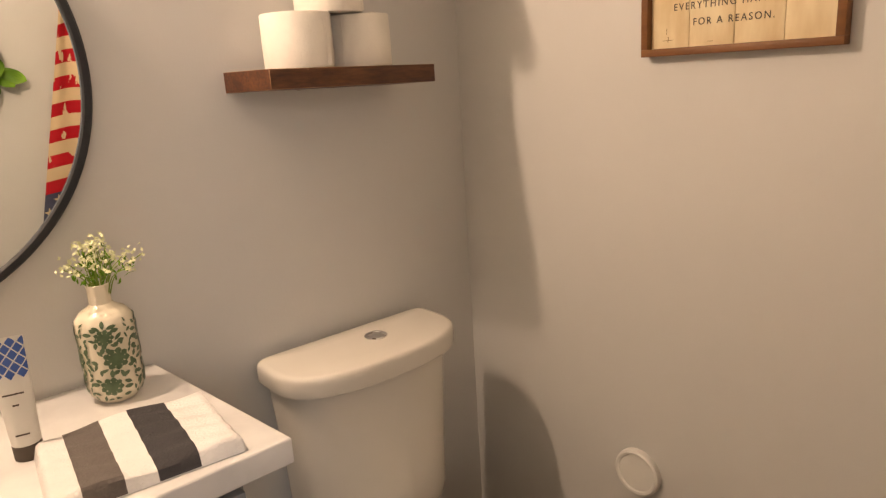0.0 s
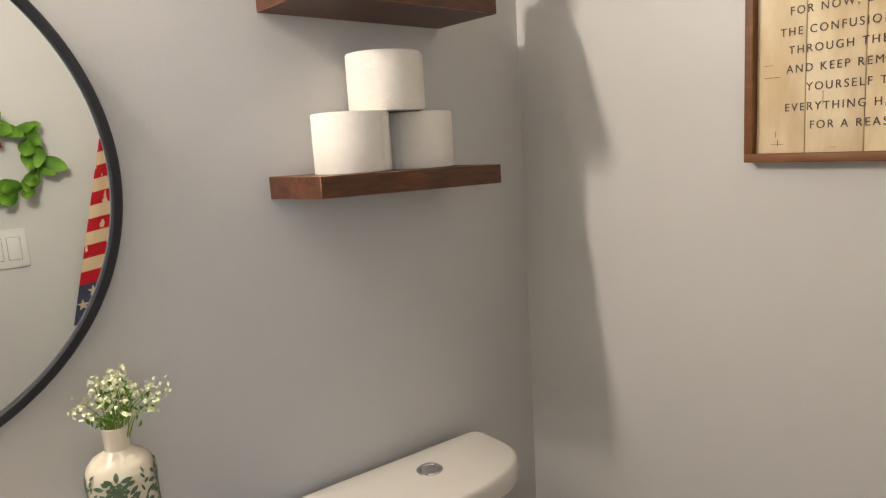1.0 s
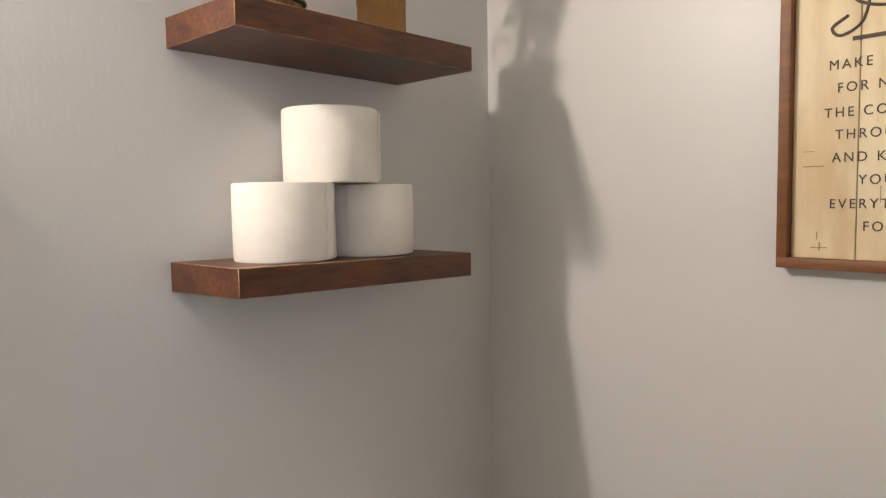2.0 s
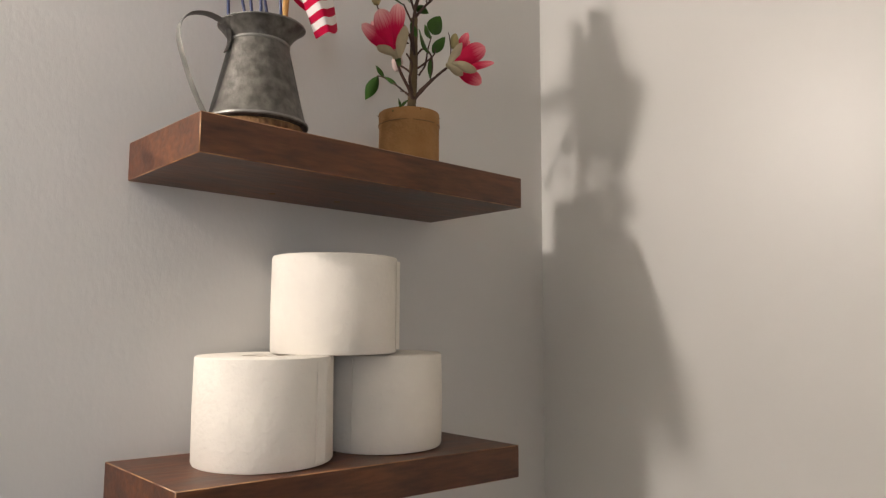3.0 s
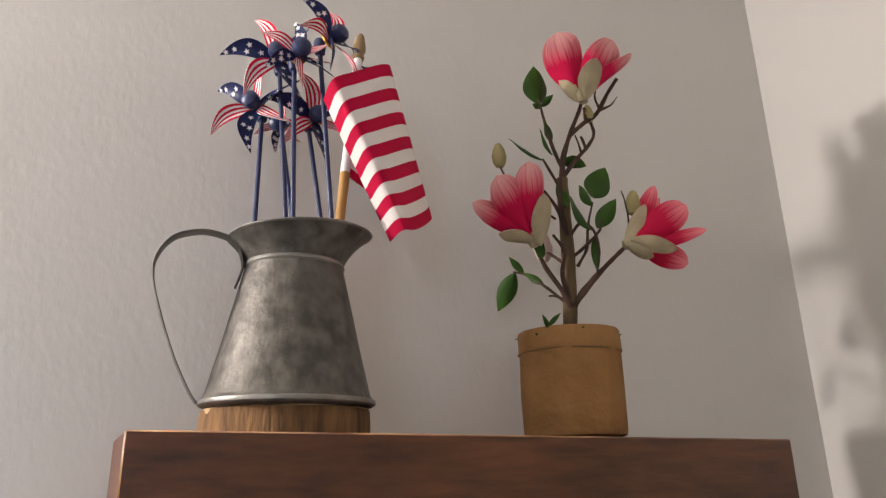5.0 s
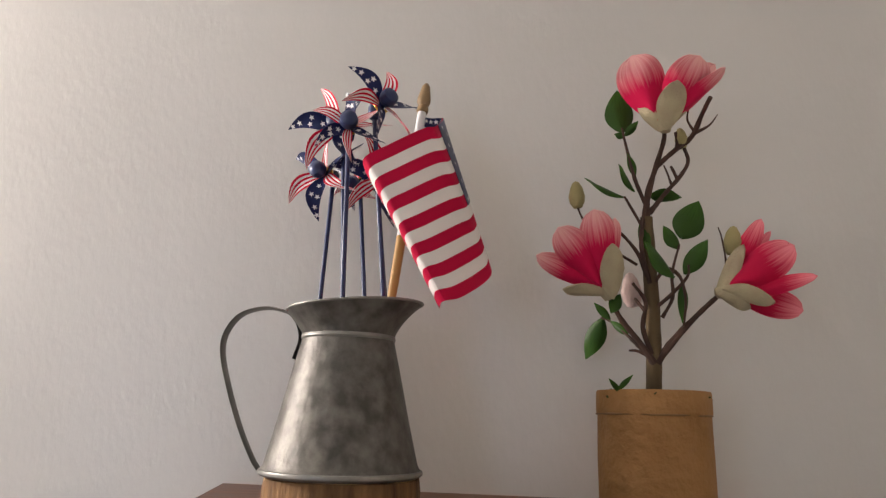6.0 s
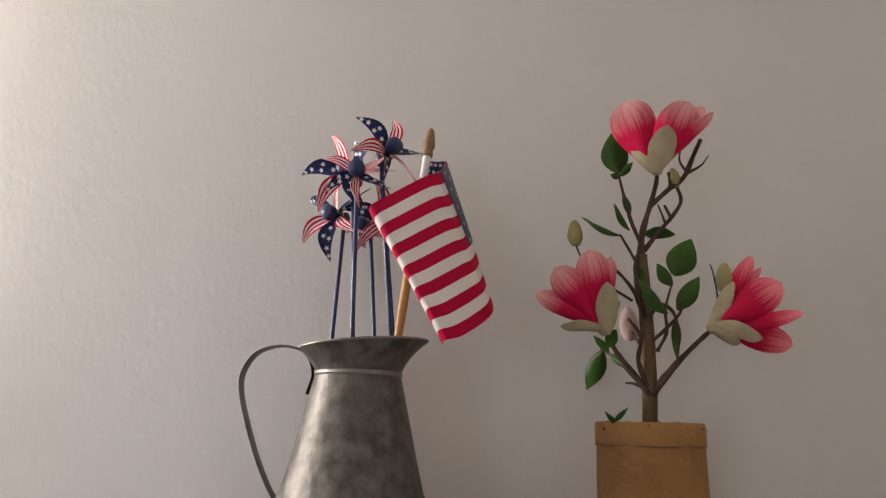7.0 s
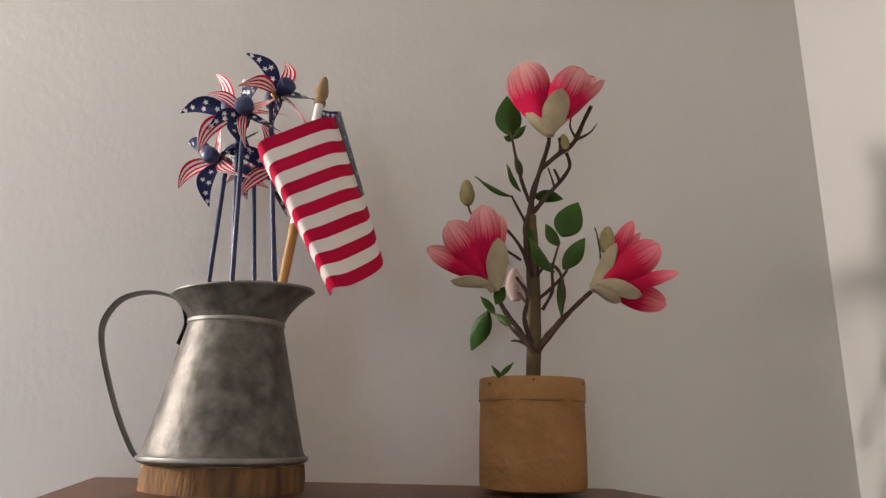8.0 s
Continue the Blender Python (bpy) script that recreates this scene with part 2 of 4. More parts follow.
def smooth_line(points, steps=6):
    """A Catmull-Rom line through the points."""
    p = [Vector(q) for q in points]
    if len(p) < 3:
        return p
    p = [2 * p[0] - p[1], *p, 2 * p[-1] - p[-2]]
    out = []
    for i in range(1, len(p) - 2):
        a, b, c, d = p[i - 1:i + 3]
        for s in range(steps):
            t = s / steps
            out.append(0.5 * (2 * b + (c - a) * t + (2 * a - 5 * b + 4 * c - d) * t * t + (3 * b - a - 3 * c + d) * t ** 3))
    out.append(p[-2])
    return out


def tube(points, r0, r1=None, n=8, bm=None, steps=5, flat=None, lumps=0.0):
    """A tapering round (or, with flat, strap-like) bar along a smooth line."""
    bm = bm or bmesh.new()
    r1 = r0 if r1 is None else r1
    line = smooth_line(points, steps)
    side = None
    rings = []
    for k, c in enumerate(line):
        d = (line[min(k + 1, len(line) - 1)] - line[max(k - 1, 0)]).normalized()
        if side is None:
            side = d.orthogonal().normalized() if flat is None else Vector(flat).normalized()
        side = (side - d * side.dot(d)).normalized()
        up = d.cross(side)
        r = r0 + (r1 - r0) * k / max(len(line) - 1, 1)
        r *= 1 + lumps * noise.noise(c * 160)
        w, h = (r, r) if flat is None else (r, r * 0.14)
        rings.append([bm.verts.new(c + side * w * math.cos(2 * math.pi * i / n) + up * h * math.sin(2 * math.pi * i / n)) for i in range(n)])
    for a, b in zip(rings, rings[1:]):
        for i in range(n):
            bm.faces.new((a[i], a[(i + 1) % n], b[(i + 1) % n], b[i]))
    bm.faces.new(rings[0])
    bm.faces.new(list(reversed(rings[-1])))
    return bm


def sheet(fn, nu, nv, thick=0.0, bm=None):
    """A surface fn(u, v), u and v from 0 to 1, with its uv map; thick gives it a back."""
    bm = bm or bmesh.new()
    uvl = bm.loops.layers.uv.verify()
    grid = [[Vector(fn(i / nu, j / nv)) for j in range(nv + 1)] for i in range(nu + 1)]

    def normal(i, j):
        du = grid[min(i + 1, nu)][j] - grid[max(i - 1, 0)][j]
        dv = grid[i][min(j + 1, nv)] - grid[i][max(j - 1, 0)]
        q = du.cross(dv)
        return q.normalized() if q.length > 1e-12 else Vector((0, 0, 1))

    layers = []
    for off in ((thick / 2, -thick / 2) if thick else (0,)):
        layers.append([[bm.verts.new(grid[i][j] + normal(i, j) * off) for j in range(nv + 1)] for i in range(nu + 1)])

    def face(vs, uvs):
        f = bm.faces.new(vs)
        for lp, q in zip(f.loops, uvs):
            lp[uvl].uv = q

    for k, g in enumerate(layers):
        for i in range(nu):
            for j in range(nv):
                ids = [(i, j), (i + 1, j), (i + 1, j + 1), (i, j + 1)]
                if k:
                    ids.reverse()
                face([g[a][b] for a, b in ids], [(a / nu, b / nv) for a, b in ids])
    if thick:
        a, b = layers
        rim = [(i, 0) for i in range(nu)] + [(nu, j) for j in range(nv)] + [(i, nv) for i in range(nu, 0, -1)] + [(0, j) for j in range(nv, 0, -1)]
        for p, q in zip(rim, rim[1:] + rim[:1]):
            face([a[q[0]][q[1]], a[p[0]][p[1]], b[p[0]][p[1]], b[q[0]][q[1]]], [(q[0] / nu, q[1] / nv), (p[0] / nu, p[1] / nv), (p[0] / nu, p[1] / nv), (q[0] / nu, q[1] / nv)])
    return bm


def frame_of(base, axis, spin=0.0):
    """A turn and place whose z runs along axis."""
    q = Vector(axis).normalized().to_track_quat("Z", "Y").to_matrix().to_4x4()
    return Matrix.Translation(base) @ q @ Matrix.Rotation(radians(spin), 4, "Z")


def blade_shape(length, width, cup, bend, m=Matrix(), wave=0.0, point=1.0, blunt=0.75):
    """fn(u, v) for a leaf or petal: v runs from base to tip along z, cupped across and bent back (towards -y)."""
    def fn(u, v):
        w = width * (max(math.sin(math.pi * min(v, 1) ** point), 0.0) ** blunt * 0.5 + 0.02 * (1 - v))
        s = (u - 0.5) * 2
        x = s * w
        y = -bend * length * v * v + cup * width * (s * s - 0.0) * math.sin(math.pi * min(v + 0.15, 1)) + wave * length * math.sin(v * 9 + s * 2)
        return m @ Vector((x, y, length * v * (1 - 0.25 * abs(bend) * v)))
    return fn


def star(bm, c, right, up, r, lift):
    """A five-pointed star, slightly proud of its ground."""
    nrm = right.cross(up).normalized()
    vs = []
    for i in range(10):
        a = math.pi / 2 + i * math.pi / 5
        q = r if i % 2 == 0 else r * 0.42
        vs.append(bm.verts.new(c + right * q * math.cos(a) + up * q * math.sin(a) + nrm * lift))
    mid = bm.verts.new(c + nrm * lift * 1.2)
    for i in range(10):
        bm.faces.new((mid, vs[i], vs[(i + 1) % 10]))


# ---- the room ----
H = 2.42


def wall(name, x0, x1, y0, y1, z0=0.0, z1=H, label="warm grey painted wall with light roller texture"):
    return tagged(part(name, box(x0, x1, y0, y1, z0, z1), WALL, smooth=False), label, "wall", kind="structure")


wall("wall_north", -2.0, 0.12, 0.0, 0.12)
wall("wall_east", 0.0, 0.12, -1.305, 0.0)
wall("wall_west", -2.12, -2.0, -1.415, 0.12)
wall("wall_south", -1.045, 0.12, -1.415, -1.305)
wall("wall_south_west", -2.0, -1.78, -1.415, -1.305)
wall("wall_south_lintel", -1.78, -1.045, -1.415, -1.305, 2.06, H)
wall("hall_wall_east", 0.12, 0.24, -2.8, -1.415)
wall("hall_wall_west", -2.24, -2.12, -2.8, -1.415)
wall("hall_wall_south", -2.24, 0.24, -2.92, -2.8)
tagged(part("floor", box(-2.24, 0.24, -2.92, 0.12, -0.05, 0.0), FLOOR, smooth=False), "brown wooden floor boards", "floor", kind="structure")
tagged(part("ceiling", box(-2.24, 0.24, -2.92, 0.12, H, H + 0.05), CEIL, smooth=False), "white painted ceiling", "ceiling", kind="structure")

door = thing("door_1", -1.775, -1.30, 0.0, "grey painted flush door, half open into the room", "door", kind="structure", rz=34)
part("door_leaf", box(0.0, 0.70, 0.0, 0.035, 0.01, 2.03, 0.004), DOORPAINT, door)
part("door_handle", lathe([(0, 0), (0.026, 0), (0.026, 0.006), (0.009, 0.01), (0.009, 0.035), (0.024, 0.045), (0.027, 0.06), (0.018, 0.07), (0, 0.072)], 24), CHROME, door, "round chrome door knob", at=pose(0.64, 0.035, 0.95, -90, 0, 0))


# ---- floating shelves ----
def floating_shelf(x, z):
    sh = thing("floating_shelf", x, 0.0, z, "dark reddish-brown stained wooden floating shelf on the wall", "shelf", "floating shelves")
    bm = box(-0.193, 0.193, -0.1555, 0.0, -0.036, 0.0)
    for v in bm.verts:
        if v.co.y > -0.01 and v.co.z < -0.03:
            v.co.z -= 0.003
        v.co.x -= 0.103 * (v.co.y + 0.1555)
        v.co.z -= 0.018 * v.co.x
    bmesh.ops.bevel(bm, geom=list(bm.edges), offset=0.0008, segments=1, affect="EDGES", material=1)
    part("board", bm, [SHELF, SHELF_EDGE], sh)
    for x in (-0.075, 0.005):
        part("screw_hole", lathe([(0, -0.0362), (0.0035, -0.0364), (0.0042, -0.0368), (0.0025, -0.0372), (0, -0.037)], 12), STITCH, sh, at=pose(x, -0.045, -0.0019))
    return sh


floating_shelf(-0.399, 1.6185)
floating_shelf(-0.4065, 1.3065)


# ---- toilet rolls ----
def toilet_roll(x, y, z, rz, r=0.0672, h=0.1018):
    t = thing("toilet_roll", x, y, z, "white quilted toilet paper roll standing on end", "toilet roll", "toilet paper rolls", rz=rz)
    pr = [(0.021, h - 0.003), (0.0225, h), (0.04, h + 0.0008), (r - 0.0022, h + 0.0004), (r - 0.0005, h - 0.0006), (r, h - 0.003), (r + 0.0004, h * 0.5), (r, 0.003), (r - 0.001, 0.0006), (r - 0.004, 0.0), (0.0225, 0.0), (0.021, 0.003), (0.021, h - 0.003)]
    part("paper", lathe(pr, 72, wobble=0.0011), PAPER, t)
    part("core", lathe([(0.0205, 0.002), (0.0205, h - 0.002), (0.0195, h - 0.002), (0.0195, 0.002), (0.0205, 0.002)], 32), CARD, t, "grey-brown cardboard core")
    a0 = 0.0

    def tail(u, v):
        a = a0 + 0.16 * u
        q = r + 0.0009 + 0.0022 * u * u
        return (q * math.cos(a), q * math.sin(a), 0.004 + (h - 0.008) * v)
    part("loose_end", sheet(tail, 6, 4, 0.0006), PAPER, t)


toilet_roll(-0.490, -0.076, 1.3085, -70)
toilet_roll(-0.3425, -0.066, 1.3062, 200)
toilet_roll(-0.4105, -0.072, 1.4105, -48)


# ---- metal pitcher on a wood slice ----
JX, JY, JZ = -0.511, -0.085, 1.619
slice_ = thing("wood_slice", JX, JY + 0.004, JZ, "round slice of tree trunk with rough brown bark", "wood slice")
part("bark", lathe([(0.046, 0.0), (0.0487, 0.001), (0.0487, 0.009), (0.048, 0.0165), (0.046, 0.0172)], 90, wobble=0.0022), BARK, slice_)
part("cut_face", lathe([(0, 0.0172), (0.03, 0.0173), (0.047, 0.0172), (0.047, 0.0005), (0, 0.0005)], 60), CUTWOOD, slice_, "pale cut wood")

jug = thing("pitcher", JX, JY, JZ + 0.0174, "small galvanised metal pitcher with a mottled grey patina", "pitcher")
part("body", lathe([(0, 0.0), (0.047, 0.0), (0.0495, 0.0012), (0.0502, 0.003), (0.049, 0.0048), (0.0475, 0.007), (0.0412, 0.033), (0.0347, 0.062), (0.0303, 0.081), (0.0296, 0.0850), (0.0287, 0.0850), (0.0290, 0.080), (0.034, 0.060), (0.046, 0.008), (0, 0.004)], 64), GALV, jug)
part("base_bead", lathe([(0.0492, 0.0008), (0.0506, 0.0018), (0.0508, 0.003), (0.0503, 0.0042), (0.049, 0.0046)], 64), GALV_LIGHT, jug, "pale rolled base bead")
part("neck_band", lathe([(0.0296, 0.0830), (0.0305, 0.0845), (0.0303, 0.0861), (0.0294, 0.0873)], 64), GALV_LIGHT, jug, "pale rolled neck seam")


def spout(u, v):
    a = 2 * math.pi * u
    flare = v ** 1.25
    lip = 0.0022 * max(0, math.cos(a)) ** 6 * flare
    r = 0.0292 + (0.0086 + lip * 3) * flare + 0.0030 * abs(math.cos(a)) * flare
    z = 0.0860 + 0.0192 * v + 0.0036 * math.cos(a) * flare
    return (r * math.cos(a), r * math.sin(a), z)


bmr = sheet(spout, 64, 8, 0.0009)
part("collar", bmr, GALV, jug)
rim = [spout(i / 48, 1) for i in range(49)]
part("rim", tube(rim, 0.0010, n=6, steps=1), GALV_LIGHT, jug, "thin rolled rim")
handle_line = [(-0.0360, 0.0, 0.098), (-0.043, 0, 0.1018), (-0.056, 0, 0.1035), (-0.071, 0, 0.0985), (-0.0795, 0, 0.086), (-0.0800, 0, 0.072), (-0.0735, 0, 0.050), (-0.065, 0, 0.028), (-0.056, 0, 0.010), (-0.0512, 0, 0.003)]
part("handle", tube(handle_line, 0.0062, n=10, steps=6, flat=(0, 1, 0)), GALV_LIGHT, jug, "flat strap handle")
part("handle_plate", tube([(-0.0365, 0, 0.1025), (-0.0335, 0, 0.0935), (-0.0312, 0, 0.0835), (-0.0345, 0, 0.071)], 0.0058, n=10, steps=4, flat=(0, 1, 0)), GALV, jug)


# ---- flag on a pole, standing in the pitcher ----
FB = Vector((-0.494, -0.098, 1.66))
FT = Vector((-0.4665, -0.0605, 1.917))
flag = thing("hand_flag", *FB, "small striped flag with a starry navy corner on a wooden pole", "flag")
axis = (FT - FB).normalized()


def on_pole(z):
    return FB + (FT - FB) * ((z - FB.z) / (FT.z - FB.z)) - FB


mp = frame_of((0, 0, 0), axis)
length = (FT - FB).length
pole = lathe([(0, 0), (0.0026, 0), (0.0027, 0.085), (0.0032, 0.10), (0.0034, 0.132), (0.0036, 0.1335), (0.0030, 0.136)], 16)
bmesh.ops.transform(pole, matrix=mp, verts=pole.verts)
part("pole", pole, DOWEL, flag, "honey-coloured turned wooden pole")
sleeve = lathe([(0.0024, 0.134), (0.0033, 0.1345), (0.0032, length - 0.026), (0.0022, length - 0.0255)], 16)
bmesh.ops.transform(sleeve, matrix=mp, verts=sleeve.verts)
part("sleeve", sleeve, WHITE, flag, "white cloth sleeve round the pole")
fin = lathe([(0.002, length - 0.027), (0.0042, length - 0.0255), (0.0046, length - 0.023), (0.0036, length - 0.0205), (0.0050, length - 0.017), (0.0050, length - 0.014), (0.0030, length - 0.003), (0.0016, length - 0.0005), (0, length)], 20)
bmesh.ops.transform(fin, matrix=mp, verts=fin.verts)
part("finial", fin, SPEAR, flag, "tan spear-shaped finial")

TOPS = [on_pole(1.888) + FB, Vector((-0.4620, -0.060, 1.889)), Vector((-0.4540, -0.068, 1.886)), Vector((-0.4585, -0.112, 1.8600)), Vector((-0.467, -0.121, 1.854)), Vector((-0.4885, -0.1325, 1.8370)), Vector((-0.5015, -0.1375, 1.8265)), Vector((-0.5025, -0.1150, 1.8250))]
LOWS = [on_pole(1.792) + FB, Vector((-0.458, -0.068, 1.785)), Vector((-0.4220, -0.060, 1.779)), Vector((-0.4180, -0.077, 1.7695)), Vector((-0.424, -0.088, 1.760)), Vector((-0.4400, -0.1090, 1.7465)), Vector((-0.4510, -0.1165, 1.7425)), Vector((-0.4525, -0.0950, 1.7415))]
tops, lows = smooth_line(TOPS, 6), smooth_line(LOWS, 6)


def cloth(u, v):
    k = u * (len(tops) - 1)
    i = min(int(k), len(tops) - 2)
    a, b = tops[i].lerp(tops[i + 1], k - i), lows[i].lerp(lows[i + 1], k - i)
    q = a.lerp(b, v) - FB
    sag = 0.004 * math.sin(math.pi * v) * math.sin(u * 7)
    return (q.x + sag * 0.4, q.y + sag, q.z)


part("cloth", sheet(cloth, 42, 39, 0.0005), FLAG, flag, "red and white striped cotton cloth, folded forward")


def canton(u, v):
    uu, vv = 0.02 + 0.39 * u, 0.54 * v
    p0, p1, p2 = Vector(cloth(uu, vv)), Vector(cloth(uu + 0.01, vv)), Vector(cloth(uu, vv + 0.02))
    nn = (p1 - p0).cross(p2 - p0).normalized()
    return p0 - nn * 0.0006


def canton_back(u, v):
    uu, vv = 0.02 + 0.39 * u, 0.54 * v
    p0, p1, p2 = Vector(cloth(uu, vv)), Vector(cloth(uu + 0.01, vv)), Vector(cloth(uu, vv + 0.02))
    nn = (p1 - p0).cross(p2 - p0).normalized()
    return p0 + nn * 0.0006


field = part("canton", sheet(canton, 16, 12, 0.0003), NAVYPAPER, flag, "navy field with white stars")
field2 = part("canton", sheet(canton_back, 16, 12, 0.0003), NAVYPAPER, flag, "navy field with white stars")
for fn, own in ((canton, field), (canton_back, field2)):
    bm = bmesh.new()
    for i in range(6):
        for j in range(9):
            u, v = (i + (0.25 if j % 2 else 0.7)) / 6.2, (j + 0.5) / 9
            p0 = Vector(fn(u, v))
            r = (Vector(fn(min(u + 0.02, 1), v)) - p0).normalized()
            q = (Vector(fn(u, v - 0.02)) - p0).normalized()
            star(bm, p0, r, q, 0.0021, 0.0004 if r.cross(q).dot(Vector((0, -1, 0))) > 0 else -0.0004)
            star(bm, p0, r, q, 0.0021, -0.0004 if r.cross(q).dot(Vector((0, -1, 0))) > 0 else 0.0004)
    part("stars", bm, WHITE, own)


# ---- pinwheels ----
def pinwheel(foot, hub, facing, tip):
    """A paper windmill on a stick: three starry navy vanes and three striped ones round a knob; one navy vane reaches to tip."""
    foot, hub = Vector(foot), Vector(hub)
    facing = Vector(facing).normalized()
    reach = frame_of(hub, facing).inverted() @ Vector(tip)
    spin, size = math.degrees(math.atan2(-reach.x, reach.y)) + 5, min(math.hypot(reach.x, reach.y) / 1.16, 0.034)
    pw = thing("pinwheel", *foot, "paper pinwheel with starry navy and striped vanes on a blue stick", "pinwheel", "pinwheels in the pitcher")
    top = hub - facing * 0.006 - foot
    part("stick", tube([(0, 0, 0), top * 0.5, top * 1.01], 0.00165, n=10, steps=2), NAVY, pw, "thin navy-painted stick")
    cap = lathe([(0.0015, -0.006), (0.0034, -0.005), (0.0042, -0.001), (0.0042, 0.003), (0.003, 0.006), (0, 0.007)], 16)
    bmesh.ops.transform(cap, matrix=frame_of(top, top), verts=cap.verts)
    part("stick_cap", cap, NAVY, pw)
    m = frame_of(hub - foot, facing, spin)
    knob = lathe([(0, 0.002), (0.003, 0.002), (0.003, 0.006), (0.0052, 0.008), (0.0064, 0.0115), (0.0056, 0.0155), (0.003, 0.0175), (0, 0.018)], 20)
    bmesh.ops.transform(knob, matrix=m, verts=knob.verts)
    part("knob", knob, NAVY, pw, "glossy navy wooden knob")
    ring = lathe([(0.0038, 0.0018), (0.0062, 0.0018), (0.0062, 0.003), (0.0038, 0.003), (0.0038, 0.0018)], 20)
    bmesh.ops.transform(ring, matrix=m, verts=ring.verts)
    part("washer", ring, GOLD, pw, "brass washer")
    for k in range(3):
        turn = m @ Matrix.Rotation(math.pi * 2 / 3 * k, 4, "Z")

        def arm(u, v, side, broad=0.16, turn=turn):
            # a pointed blade, swept sideways like a sickle, its leading edge curled up towards the front
            s = (u - 0.5) * 2
            w = broad * size * (math.sin(math.pi * min(v, 1) ** 0.75) ** 0.8 + 0.25 * (1 - v))
            sweep = 0.12 * size * math.sin(math.pi * v * 0.85) * side
            roll = (0.30 + 0.75 * v) * side
            x = s * w * math.cos(roll) + sweep
            zz = s * w * math.sin(roll) + 0.16 * size * math.sin(math.pi * v) + 0.003 + 0.22 * w * s * s
            return turn @ Vector((x, size * (0.06 + 1.10 * v), zz))

        def vane(u, v, arm=arm):
            return arm(u, v, 1)

        def curl(u, v, arm=arm, turn=turn):
            q = turn.inverted() @ Vector(arm(u, v, 1, 0.145))
            return turn @ Matrix.Rotation(math.pi / 3, 4, "Z") @ Vector((q.x, q.y, q.z + 0.0003))

        vn = part("vane", sheet(vane, 8, 10, 0.0004), NAVYPAPER, pw, "navy card vane printed with white stars")
        for su, sv in ((0.3, 0.5), (0.7, 0.45), (0.5, 0.72), (0.5, 0.88), (0.45, 0.25)):
            p0 = Vector(vane(su, sv))
            r = (Vector(vane(su + 0.03, sv)) - p0).normalized()
            q = (Vector(vane(su, sv + 0.03)) - p0)
            q = (q - r * q.dot(r)).normalized()
            bm = bmesh.new()
            star(bm, p0, r, q, 0.0023, 0.0005)
            star(bm, p0, r, q, 0.0023, -0.0005)
            part("star", bm, WHITE, vn)
        part("vane", sheet(curl, 8, 10, 0.0004), STRIPE_CARD, pw, "red and white striped card vane")


pinwheel((-0.5365, -0.076, 1.66), (-0.5370, -0.0530, 1.8440), (-0.50, -0.80, 0.10), (-0.5600, -0.0300, 1.8630))
pinwheel((-0.5110, -0.090, 1.66), (-0.5270, -0.072, 1.8725), (-0.20, -0.90, 0.15), (-0.5718, -0.0604, 1.8753))
pinwheel((-0.5125, -0.101, 1.66), (-0.5180, -0.096, 1.8630), (0.10, -0.90, 0.10), (-0.4930, -0.098, 1.8520))
pinwheel((-0.4810, -0.090, 1.66), (-0.4984, -0.0934, 1.8810), (0.60, -0.75, 0.27), (-0.5270, -0.0950, 1.9020))
pinwheel((-0.4790, -0.078, 1.66), (-0.5000, -0.054, 1.8410), (0.20, -0.90, 0.00), (-0.4740, -0.055, 1.8690))
pinwheel((-0.4960, -0.066, 1.66), (-0.5185, -0.026, 1.8480), (-0.20, -0.80, -0.30), (-0.5220, -0.026, 1.8260))


# ---- potted magnolia ----
PX, PY, PZ = -0.308, -0.066, 1.619
plant = thing("potted_plant", PX, PY, PZ, "artificial pink magnolia in a tan kraft paper pot", "plant")


def loc(p):
    return Vector(p) - Vector((PX, PY, PZ))


pot = part("pot", lathe([(0, 0.0008), (0.033, 0.0008), (0.0362, 0.002), (0.0368, 0.006), (0.0366, 0.03), (0.0364, 0.0585), (0.0369, 0.0598), (0.0372, 0.0615), (0.0370, 0.0735), (0.0364, 0.0748), (0.0352, 0.0745), (0.0350, 0.062), (0, 0.062)], 72, wobble=0.0012), KRAFT, plant, "soft tan paper pot with a folded cuff")
part("seam", lathe([(0.0368, 0.0588), (0.0373, 0.0592), (0.0374, 0.0598), (0.0369, 0.0602)], 72, wobble=0.0012), STITCH, pot, "dark folded seam line")
bm = bmesh.new()
rng = random.Random(4)
for i in range(160):
    a, r = rng.uniform(0, 6.28), 0.033 * math.sqrt(rng.random())
    c = Vector((r * math.cos(a), r * math.sin(a), 0.0668 + rng.uniform(0, 0.0045)))
    tube([c, c + Vector((rng.uniform(-0.006, 0.006), rng.uniform(-0.006, 0.006), rng.uniform(0, 0.004))), c + Vector((rng.uniform(-0.008, 0.008), rng.uniform(-0.008, 0.008), rng.uniform(0, 0.005)))], 0.0013, 0.0004, n=4, bm=bm, steps=2)
tagged(part("moss", bm, MOSS, plant, "dark green moss tufts"), kind="stuff")
part("moss_bed", lathe([(0, 0.068), (0.02, 0.0685), (0.034, 0.066), (0.034, 0.063)], 32, wobble=0.001), MOSS, plant)

part("trunk", tube([loc((-0.3085, -0.068, 1.68)), loc((-0.3075, -0.071, 1.716)), loc((-0.308, -0.074, 1.75)), loc((-0.310, -0.077, 1.80)), loc((-0.3105, -0.078, 1.812))], 0.0056, 0.0042, n=14, lumps=0.12), TRUNK, plant, "olive-brown trunk wrapped in tape")

